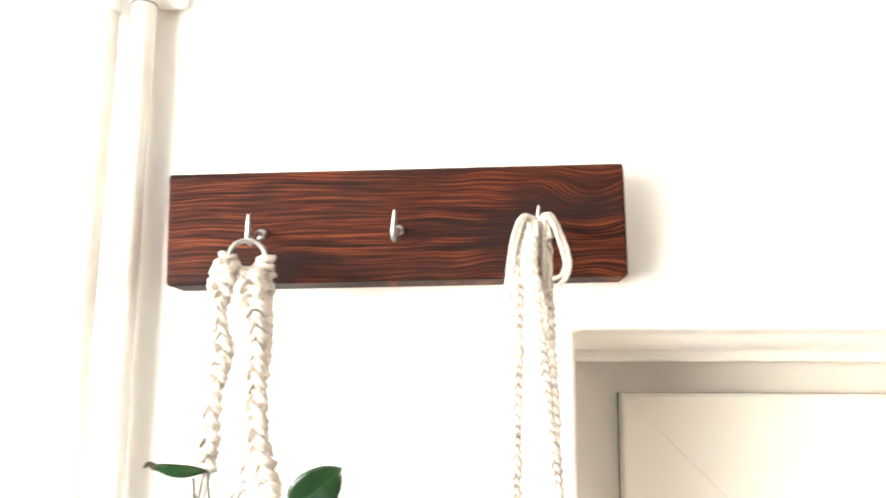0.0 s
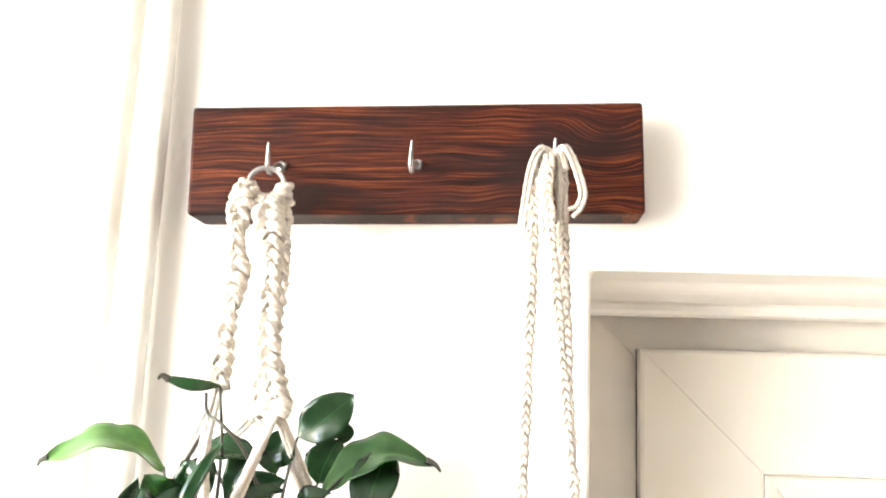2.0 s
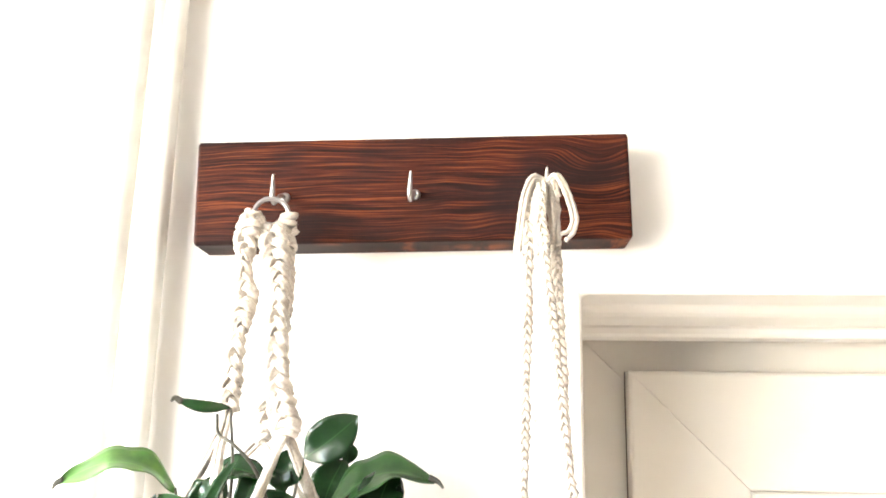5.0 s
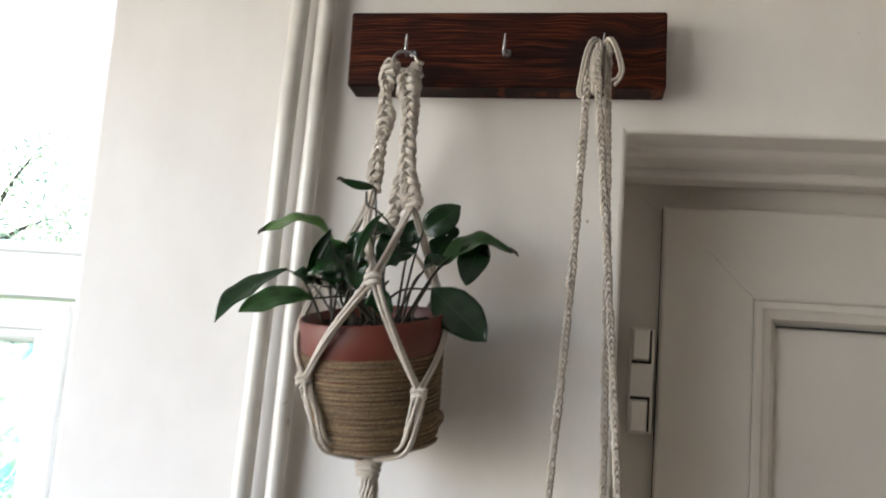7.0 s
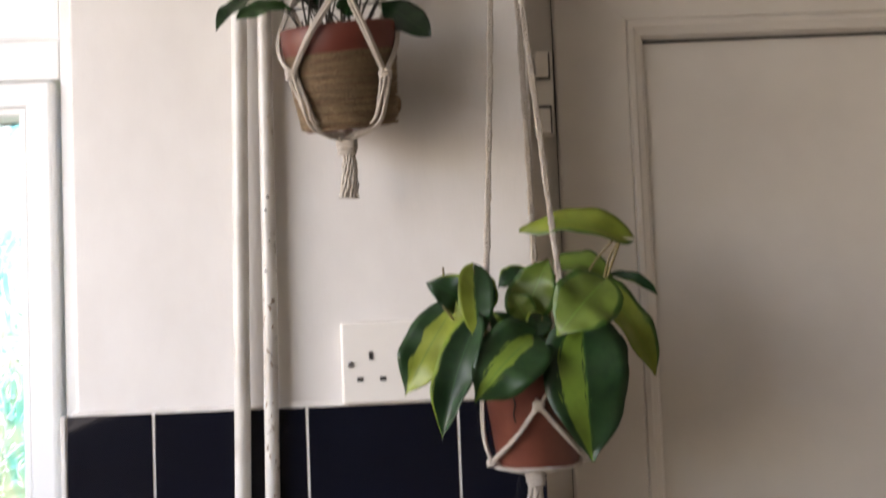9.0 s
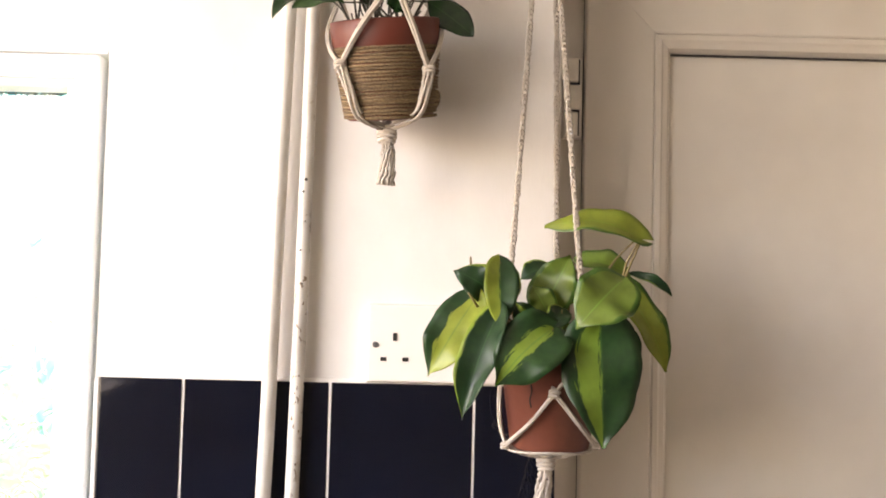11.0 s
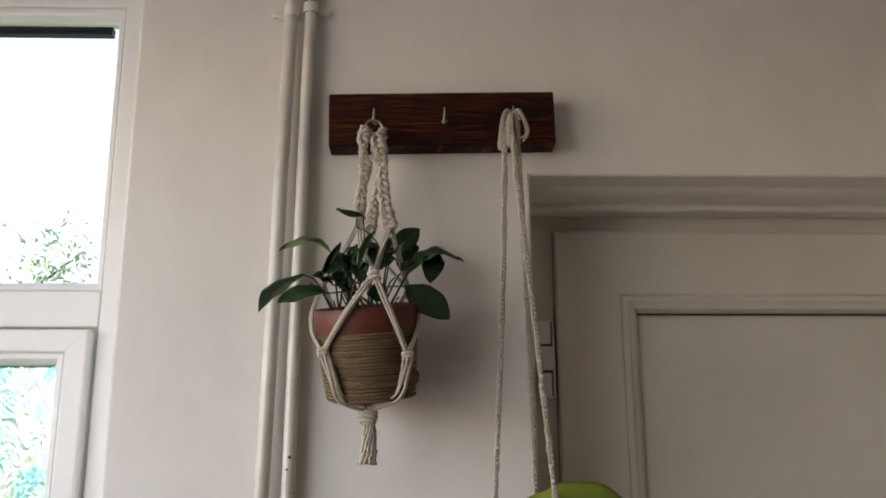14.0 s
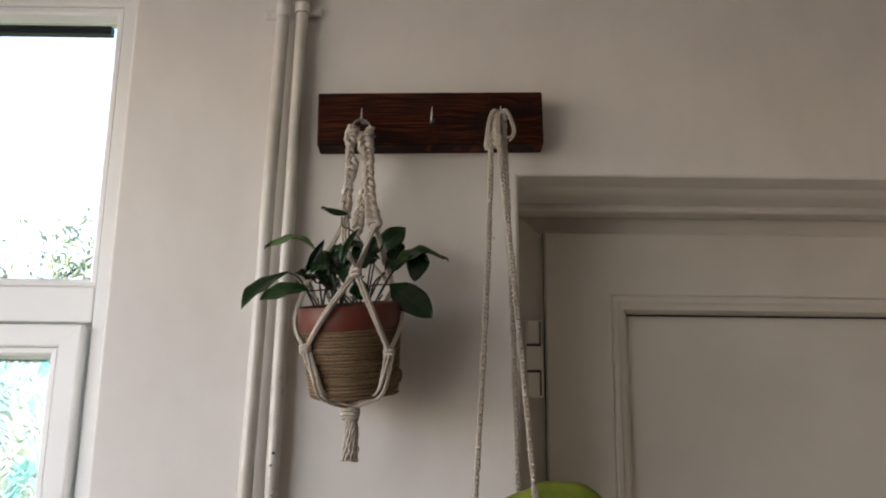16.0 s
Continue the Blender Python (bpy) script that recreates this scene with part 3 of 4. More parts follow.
# ---- double socket ----
sock = thing("double_socket", "white plastic double wall socket above black tiles", "socket")
SX0, SX1, SZ0, SZ1 = -0.0985, 0.0475, 1.5805, 1.6605
body = bmesh.new()
box(SX0, SX1, 0.5265, WY - 0.0003, SZ0, SZ1, 0.0032, 3, body)
part("plate", body, PLATE, sock)
for cx in (-0.0690, 0.0180):
    for dx, dz, w, h in ((0.0, 0.0075, 0.0040, 0.0080), (-0.0111, -0.0150, 0.0062, 0.0040), (0.0111, -0.0150, 0.0062, 0.0040)):
        part("hole", box(cx + dx - w / 2, cx + dx + w / 2, 0.5259, 0.528, 1.6195 + dz - h / 2, 1.6195 + dz + h / 2), SLOT, sock, "dark pin hole")
for cx in (-0.0888, 0.0378):
    part("screw", tube([Vector((cx, 0.5250, 1.6190)), Vector((cx, 0.5255, 1.6190)), Vector((cx, 0.529, 1.6190))], lambda s: 0.0030 if s > 0.4 else 0.0026, 14), STEEL, sock, "steel fixing screw")

# ---- coat hook board ----
board = thing("hook_board", "dark stained brown wooden board with wavy grain", "hook board", at=(-0.0027, 0.509, 2.1535))
board.rotation_euler = (0, radians(-1.15), 0)
bb = box(-0.1292, 0.1270, 0.0, WY - 0.5093, -0.0270, 0.0366, 0.0022, 3)
part("plank", bb, WOOD, board)


def cup_hook(x, dz, turn):
    h = part("hook", tube(smooth_path([(0, 0.004, 0.006), (0, -0.006, 0.0056), (0, -0.014, 0.0012), (0, -0.0192, -0.0020), (0, -0.0225, 0.0010), (0.0004, -0.0236, 0.0075), (0.0009, -0.0252, 0.0130)], 30), lambda s: 0.0014 * (1 - max(0, s - 0.7) * 2.2), 12), STEEL, board, "silver screw-in hook", True)
    h.location, h.rotation_euler = (x, 0, dz), (0, 0, radians(turn))
    part("collar", tube([Vector((0, 0.0004, 0.006)), Vector((0, -0.0004, 0.006)), Vector((0, -0.0016, 0.006)), Vector((0, -0.0022, 0.006))], lambda s: 0.0034 - 0.0012 * s * s, 18), STEEL, h, "", True)


cup_hook(-0.0755, -0.0055, -5)
cup_hook(0.0015, -0.0050, -3)
cup_hook(0.0777, -0.0045, -3)


# ---- cords ----
def strands(name, made, owner, label=""):
    for bm in made:
        part(name, bm, CORD, owner, label, True)


def plait(pts, strand, wide, deep, period, n=160, taper=None, seed=0):
    """Three strands plaited along a line, as one mesh."""
    rnd = random.Random(seed)
    line = smooth_path(pts, n)
    fr3 = frames_along(line)
    run = [0.0]
    for a, b in zip(line, line[1:]):
        run.append(run[-1] + (b - a).length)
    out = []
    ph = rnd.random() * 6
    for k in range(3):
        off = 2 * math.pi * k / 3 + ph
        path = []
        for p, (t, s, u), d in zip(line, fr3, run):
            a = 2 * math.pi * d / period + off
            f = taper(d / run[-1]) if taper else 1.0
            w = 1 + 0.20 * math.sin(d * 130 + ph) + 0.14 * math.sin(d * 417 + 2 * ph)
            path.append(p + s * (wide * f * w * math.sin(a)) + u * (deep * f * math.sin(2 * a)))
        out.append(tube(path, lambda s: strand * (0.55 + 0.45 * (taper(s) if taper else 1.0)) * (1 + 0.12 * math.sin(70 * s + k) + 0.10 * math.sin(173 * s + 2 * k)), 18, 4, 0.26, strand * 5.0))
    return out


def bundle(pts, count, r, gap, n=36, seed=0, spread=None, loose=0.0):
    """Cords lying side by side along a line."""
    rnd = random.Random(seed)
    out = []
    line = smooth_path(pts, n)
    fr3 = frames_along(line)
    for k in range(count):
        a0 = 2 * math.pi * k / count + rnd.random()
        path = []
        for i, (p, (t, s, u)) in enumerate(zip(line, fr3)):
            q = i / (n - 1)
            g = gap * (spread(q) if spread else 1.0)
            a = a0 + 1.6 * q
            path.append(p + s * (g * math.cos(a)) + u * (g * math.sin(a)) + Vector((rnd.gauss(0, loose), rnd.gauss(0, loose), 0)))
        out.append(tube(path, r, 12, 3, 0.20, r * 6))
    return out


def knot(c, up, r, cord, turns=2.6, tall=0.010, tilt=0.0):
    """A lumpy wrapped knot about the line up."""
    up = Vector(up).normalized()
    a = up.cross(Vector((0, 1, 0.2))).normalized()
    b = up.cross(a)
    pts = []
    for i in range(60):
        s = i / 59
        ang = s * turns * 2 * math.pi
        rr = r * (0.85 + 0.25 * math.sin(math.pi * s)) * (1 + 0.12 * math.sin(3.1 * ang))
        pts.append(Vector(c) + a * rr * math.cos(ang) + b * rr * math.sin(ang) + up * (tall * (s - 0.5) + tilt * r * math.sin(ang)))
    bm = tube(pts, cord, 10, 3, 0.10, cord * 5)
    tube(smooth_path([Vector(c) - up * tall * 0.6, Vector(c), Vector(c) + up * tall * 0.6], 8), r * 0.8, 10, 3, 0.12, 0.01, bm)
    return bm


# hanger with thick knotted braids on a steel ring
hang = thing("macrame_hanger", "cream cotton macrame hanger with thick knotted braids", "plant hanger", "plant hangers")
RC = Vector((-0.0795, 0.4845, 2.1360))
ring_pts = [RC + Vector((0.0094 * math.cos(a), 0.002 * math.cos(a), 0.0094 * math.sin(a))) for a in np.linspace(0, 2 * math.pi, 49)]
part("ring", tube(ring_pts, 0.00125, 10), STEEL, hang, "silver steel ring", True)
wrap = []
for i in range(150):
    s = i / 149
    a = radians(172 + 188 * s)
    c = RC + Vector((0.0098 * math.cos(a), 0.002 * math.cos(a), 0.0098 * math.sin(a)))
    o = Vector((math.cos(a), 0, math.sin(a)))
    w = s * 2 * math.pi * 9
    wrap.append(c + o * 0.0032 * math.cos(w) + Vector((0, 1, 0)) * 0.0034 * math.sin(w))
part("wrapping", tube(wrap, 0.0021, 10, 3, 0.12, 0.008), CORD, hang, "cotton cord looped round the ring", True)
BL = [(-0.0884, 0.4803, 2.1311), (-0.0896, 0.4761, 2.1224), (-0.0904, 0.4734, 2.1079), (-0.0872, 0.4675, 2.0846), (-0.0890, 0.4669, 2.0682), (-0.0914, 0.4668, 2.0469), (-0.0912, 0.4675, 2.0275)]
BR = [(-0.0770, 0.4808, 2.1263), (-0.0752, 0.4765, 2.1185), (-0.0698, 0.4686, 2.0943), (-0.0676, 0.4622, 2.0653), (-0.0647, 0.4594, 2.0401), (-0.0592, 0.4585, 2.0168)]
BB = [(-0.0719, 0.4866, 2.1282), (-0.0717, 0.4927, 2.1156), (-0.0718, 0.4997, 2.0934), (-0.0791, 0.5111, 2.0546), (-0.0837, 0.5184, 2.0285), (-0.0879, 0.5228, 2.0130)]
strands("braid_strand", plait(BL, 0.0024, 0.0034, 0.0026, 0.022, 200, lambda s: 0.62 + 0.55 * abs(math.sin(8.5 * s + 0.9)), 1), hang)
strands("braid_strand", plait(BR, 0.0027, 0.0042, 0.0030, 0.023, 200, lambda s: 0.95 + 0.2 * math.sin(9 * s), 2), hang)
strands("braid_strand", plait(BB, 0.0024, 0.0034, 0.0026, 0.023, 200, lambda s: 0.9 + 0.25 * math.sin(8 * s + 2), 3), hang)
part("knot", knot((-0.0887, 0.4758, 2.1263), (0, 0, 1), 0.0042, 0.0021, 2.2, 0.011, 0.3), CORD, hang, "", True)
part("knot", knot((-0.0879, 0.4669, 2.0798), (0.1, 0, 1), 0.0040, 0.0022, 2.2, 0.011, 0.5), CORD, hang, "", True)
part("knot", knot((-0.0586, 0.4583, 2.0188), (0.1, 0, 1), 0.0042, 0.0020, 2.2, 0.010, 0.4), CORD, hang, "", True)
part("knot", knot((-0.0865, 0.5215, 2.0168), (-0.2, 0, 1), 0.0036, 0.0019, 2.0, 0.009, 0.4), CORD, hang, "", True)
KF, KL, KR, KB = (-0.0732, 0.4095, 1.9555), (-0.1232, 0.4390, 1.8840), (-0.0402, 0.4370, 1.8805), (-0.0842, 0.5290, 1.8855)
UL, UR = (-0.1312, 0.4930, 1.9635), (-0.0412, 0.4980, 1.9575)
strands("cord", bundle([(-0.0918, 0.4675, 2.0275), (-0.0891, 0.4434, 1.9946), KF], 3, 0.0013, 0.0016, 30, 1), hang)
strands("cord", bundle([(-0.0591, 0.4585, 2.0168), (-0.0667, 0.4391, 1.9868), KF], 3, 0.0014, 0.0017, 30, 2), hang)
strands("cord", bundle([(-0.0918, 0.4675, 2.0275), (-0.1065, 0.4780, 1.9994), UL], 3, 0.0012, 0.0015, 30, 3), hang)
strands("cord", bundle([(-0.0882, 0.5228, 2.0130), (-0.1077, 0.5099, 1.9897), UL], 3, 0.0012, 0.0015, 30, 4), hang)
strands("cord", bundle([(-0.0882, 0.5228, 2.0130), (-0.0667, 0.5129, 1.9897), UR], 3, 0.0012, 0.0015, 30, 5), hang)
strands("cord", bundle([(-0.0591, 0.4585, 2.0168), (-0.0497, 0.4781, 1.9868), UR], 3, 0.0014, 0.0017, 30, 6), hang)
part("knot", knot(KF, (0, 0, 1), 0.0040, 0.0020, 2.2, 0.010, 0.3), CORD, hang, "", True)
strands("cord", bundle([KF, (-0.0866, 0.4085, 1.9365), (-0.1042, 0.4150, 1.9115), KL], 4, 0.0013, 0.0018, 34, 7), hang)
strands("cord", bundle([KF, (-0.0646, 0.4090, 1.9355), (-0.0534, 0.4160, 1.9105), KR], 4, 0.0013, 0.0018, 34, 8), hang)
strands("cord", bundle([UL, (-0.1387, 0.4690, 1.9265), (-0.1357, 0.4560, 1.9035), KL], 3, 0.0012, 0.0015, 34, 9), hang)
strands("cord", bundle([UR, (-0.0302, 0.4680, 1.9305), (-0.0322, 0.4530, 1.9055), KR], 3, 0.0012, 0.0015, 34, 10), hang)
strands("cord", bundle([UL, (-0.1162, 0.5180, 1.9305), KB], 3, 0.0012, 0.0015, 30, 11), hang)
strands("cord", bundle([UR, (-0.0592, 0.5200, 1.9305), KB], 3, 0.0012, 0.0015, 30, 12), hang)
for kk, sd in ((KL, 1), (KR, 2), (KB, 3)):
    part("knot", knot(kk, (0.1, 0, 1), 0.0040, 0.0020, 2.0, 0.008, 0.5), CORD, hang, "", True)
KT = (-0.0807, 0.4780, 1.8310)
strands("cord", bundle([KL, (-0.1146, 0.4385, 1.8615), (-0.1054, 0.4480, 1.8390), KT], 5, 0.0013, 0.0038, 34, 13, lambda q: 1.0 if q < 0.7 else 0.8), hang)
strands("cord", bundle([KR, (-0.0432, 0.4380, 1.8605), (-0.0512, 0.4490, 1.8405), KT], 5, 0.0013, 0.0038, 34, 14, lambda q: 1.0 if q < 0.7 else 0.8), hang)
strands("cord", bundle([KB, (-0.0842, 0.5180, 1.8605), (-0.0812, 0.5010, 1.8355), KT], 5, 0.0015, 0.0035, 34, 15), hang)
part("knot", knot((-0.0797, 0.4780, 1.8250), (0.15, 0, 1), 0.0075, 0.0021, 3.6, 0.015, 0.25), CORD, hang, "gathering knot under the pot", True)
strands("tassel_strand", bundle([(-0.0797, 0.4780, 1.8225), (-0.0787, 0.4800, 1.8055), (-0.0807, 0.4820, 1.7770)], 16, 0.00125, 0.0048, 20, 16, lambda q: 0.75 + 0.9 * q, 0.0006), hang, "frayed cotton tassel")


# ---- pot wrapped in twine ----
pot = thing("plant_pot", "terracotta red plastic pot wrapped in brown jute twine", "pot", "plant pots", at=(-0.0847, 0.4660, 1.9345))
pot.rotation_euler = (radians(13.0), radians(-4.5), 0)
RT, RB, PH = 0.0525, 0.0425, 0.094
part("body", lathe([(0.0, -PH), (RB - 0.002, -PH), (RB, -PH + 0.002), (RT - 0.0010, -0.024), (RT, -0.022), (RT + 0.0004, -0.001), (RT - 0.0004, 0.0), (RT - 0.0016, -0.001), (RT - 0.003, -0.02)], 64), CLAY, pot, "", True)
turns = 21
coil = []
rnd = random.Random(7)
drift = [rnd.uniform(-0.0005, 0.0005) for _ in range(turns + 2)]
for i in range(turns * 36 + 1):
    s = i / (turns * 36)
    a = 2 * math.pi * turns * s
    z = -0.0235 - s * (PH - 0.0255)
    r = RT + (RB - RT) * (-z / PH) + 0.0016
    k = i / 36
    d = drift[int(k)] * (1 - k % 1) + drift[int(k) + 1] * (k % 1)
    coil.append(Vector((r * math.cos(a), r * math.sin(a), z + d)))
part("twine", tube(coil, lambda s: 0.00150 * (1 + 0.13 * math.sin(1900 * s) + 0.10 * math.sin(5230 * s)), 8, 0, 0, 0.004), TWINE, pot, "wound brown jute twine", True)
part("twine_end", tube(smooth_path([(0.035, -0.030, -0.070), (0.046, -0.008, -0.071), (0.0465, 0.012, -0.080), (0.040, 0.02, -0.090)], 24), 0.0030, 8, 2, 0.2, 0.006), TWINE, pot, "loose end of the twine", True)
soil = bmesh.new()
bmesh.ops.create_grid(soil, x_segments=26, y_segments=26, size=RT - 0.0028)
for v in soil.verts:
    d = max(abs(v.co.x), abs(v.co.y))
    L = math.hypot(v.co.x, v.co.y)
    if L > 1e-6:
        v.co.xy = v.co.xy * (d / L)
    v.co.z = -0.0085 + 0.0030 * noise.noise(v.co * 90) + 0.0018 * noise.noise(v.co * 300)
part("soil", soil, SOIL, pot, "dark potting soil", True)


def plain_pot():
    p = thing("plant_pot", "old terracotta pot with a crack in a cord sling", "pot", "plant pots", at=(0.0850, 0.4850, 1.6202))
    part("crack", tube(smooth_path([(-0.0235, -0.0410, -0.030), (-0.0225, -0.0405, -0.037), (-0.0240, -0.0385, -0.044), (-0.0225, -0.0375, -0.052)], 14), 0.0006, 6), GAP, p, "dark crack in the pot wall")
    part("body", lathe([(0.0, -0.094), (0.036, -0.094), (0.038, -0.092), (0.0475, -0.024), (0.0500, -0.022), (0.0515, 0.0), (0.049, 0.001), (0.047, -0.012)], 64), CLAY_OLD, p, "", True)
    g = bmesh.new()
    bmesh.ops.create_circle(g, cap_ends=True, segments=40, radius=0.0475)
    g.transform(Matrix.Translation((0, 0, -0.010)))
    part("soil", g, SOIL, p, "dark potting soil")
    return p


pot2 = plain_pot()


# ---- leaves ----
def blade(base, tip, width, normal, sag, fold, heart=False, curl=0.0, wave=0.0, seed=0):
    """A leaf from base to tip: its back rises by sag, its halves fold up, its tip may curl."""
    rnd = random.Random(seed)
    b, e = Vector(base), Vector(tip)
    ax = e - b
    ln = ax.length
    ax = ax.normalized()
    nz = Vector(normal)
    nz = (nz - ax * nz.dot(ax)).normalized()
    sd = ax.cross(nz)
    nu, nv = 24, 8
    bm = bmesh.new()
    uvl = bm.loops.layers.uv.new("UVMap")
    ph = rnd.random() * 6
    soft = 0.35 if heart else 0.8
    bow, lean = rnd.uniform(-0.07, 0.07) * soft, rnd.uniform(-0.14, 0.14) * soft

    def half(u):
        if heart:
            return float(np.interp(u, (0, 0.05, 0.12, 0.22, 0.35, 0.5, 0.65, 0.78, 0.88, 0.94, 1), (0.02, 0.55, 0.80, 0.95, 1.0, 0.97, 0.83, 0.60, 0.34, 0.14, 0.0)))
        return float(np.interp(u, (0, 0.08, 0.2, 0.35, 0.5, 0.65, 0.78, 0.88, 0.95, 1), (0.03, 0.34, 0.70, 0.94, 1.0, 0.92, 0.72, 0.48, 0.24, 0.02)))
    top, low = {}, {}
    for i in range(nu + 1):
        u = i / nu
        w = width / 2 * half(u) if 0 < i < nu else width * 0.012
        for j in range(nv + 1):
            v = j / nv * 2 - 1
            back = 0.13 * ln * (abs(v) ** 1.5) * max(0, 1 - u * 3.2) if heart else 0.0
            rise = sag * math.sin(math.pi * u) + fold * w * abs(v) ** 1.3 - curl * ln * max(0, u - 0.6) ** 2 * 4
            rise += wave * width * (math.sin(7 * u + ph + (1.5 if v > 0 else 0)) + 0.5 * math.sin(17 * u + 2 * ph)) * abs(v) * 1.3
            squeeze = 1 - 0.25 * min(1.0, abs(fold)) * abs(v)
            p = b + ax * (ln * u - back) + sd * (w * v * squeeze * (1 + lean * (1 if v > 0 else -1)) + bow * ln * math.sin(math.pi * u)) + nz * rise
            top[i, j] = bm.verts.new(p + nz * 0.00022)
            low[i, j] = bm.verts.new(p - nz * 0.00022)

    def quad(vs, ids):
        f = bm.faces.new(vs)
        for lp, (i, j) in zip(f.loops, ids):
            lp[uvl].uv = (i / nu, j / nv)
    for i in range(nu):
        for j in range(nv):
            ids = [(i, j), (i + 1, j), (i + 1, j + 1), (i, j + 1)]
            quad([top[k] for k in ids], ids)
            quad([low[k] for k in ids[::-1]], ids[::-1])
        for j, flip in ((0, False), (nv, True)):
            ids = [(i, j), (i + 1, j)]
            vs = [top[ids[0]], low[ids[0]], low[ids[1]], top[ids[1]]]
            quad(vs[::-1] if flip else vs, [ids[0], ids[0], ids[1], ids[1]][::-1] if flip else [ids[0], ids[0], ids[1], ids[1]])
    bmesh.ops.recalc_face_normals(bm, faces=bm.faces[:])
    return bm


def grow(plant, root, leaves, stem_mat, thick):
    """Leaves on thin stems out of the soil about root."""
    rnd = random.Random(len(leaves))
    for k, (base, tip, width, normal, sag, fold, material, heart, curl, wave, stem) in enumerate(leaves):
        part("leaf", blade(base, tip, width, normal, sag, fold, heart, curl, wave, k), material, plant, "", True)
        if stem:
            b = Vector(base)
            s = Vector(root) + Vector((rnd.uniform(-1, 1) * 0.024, rnd.uniform(-1, 1) * 0.022, 0))
            s.x += 0.45 * (b.x - root[0]) * 0.6
            s.y += 0.35 * (b.y - root[1])
            mid = s.lerp(b, 0.55) + Vector((rnd.uniform(-0.006, 0.006), rnd.uniform(-0.006, 0.004), 0.010))
            part("stem", tube(smooth_path([s, mid, b], 16), lambda q: thick * (1.1 - 0.35 * q), 6), stem_mat, plant, "", True)


plant = thing("potted_plant", "leafy plant with glossy dark green oval leaves", "plant", "hanging plants", at=(-0.0857, 0.4660, 1.9305))
P = plant.location.copy()


def rel(v, o):
    return tuple(a - b for a, b in zip(v, o))


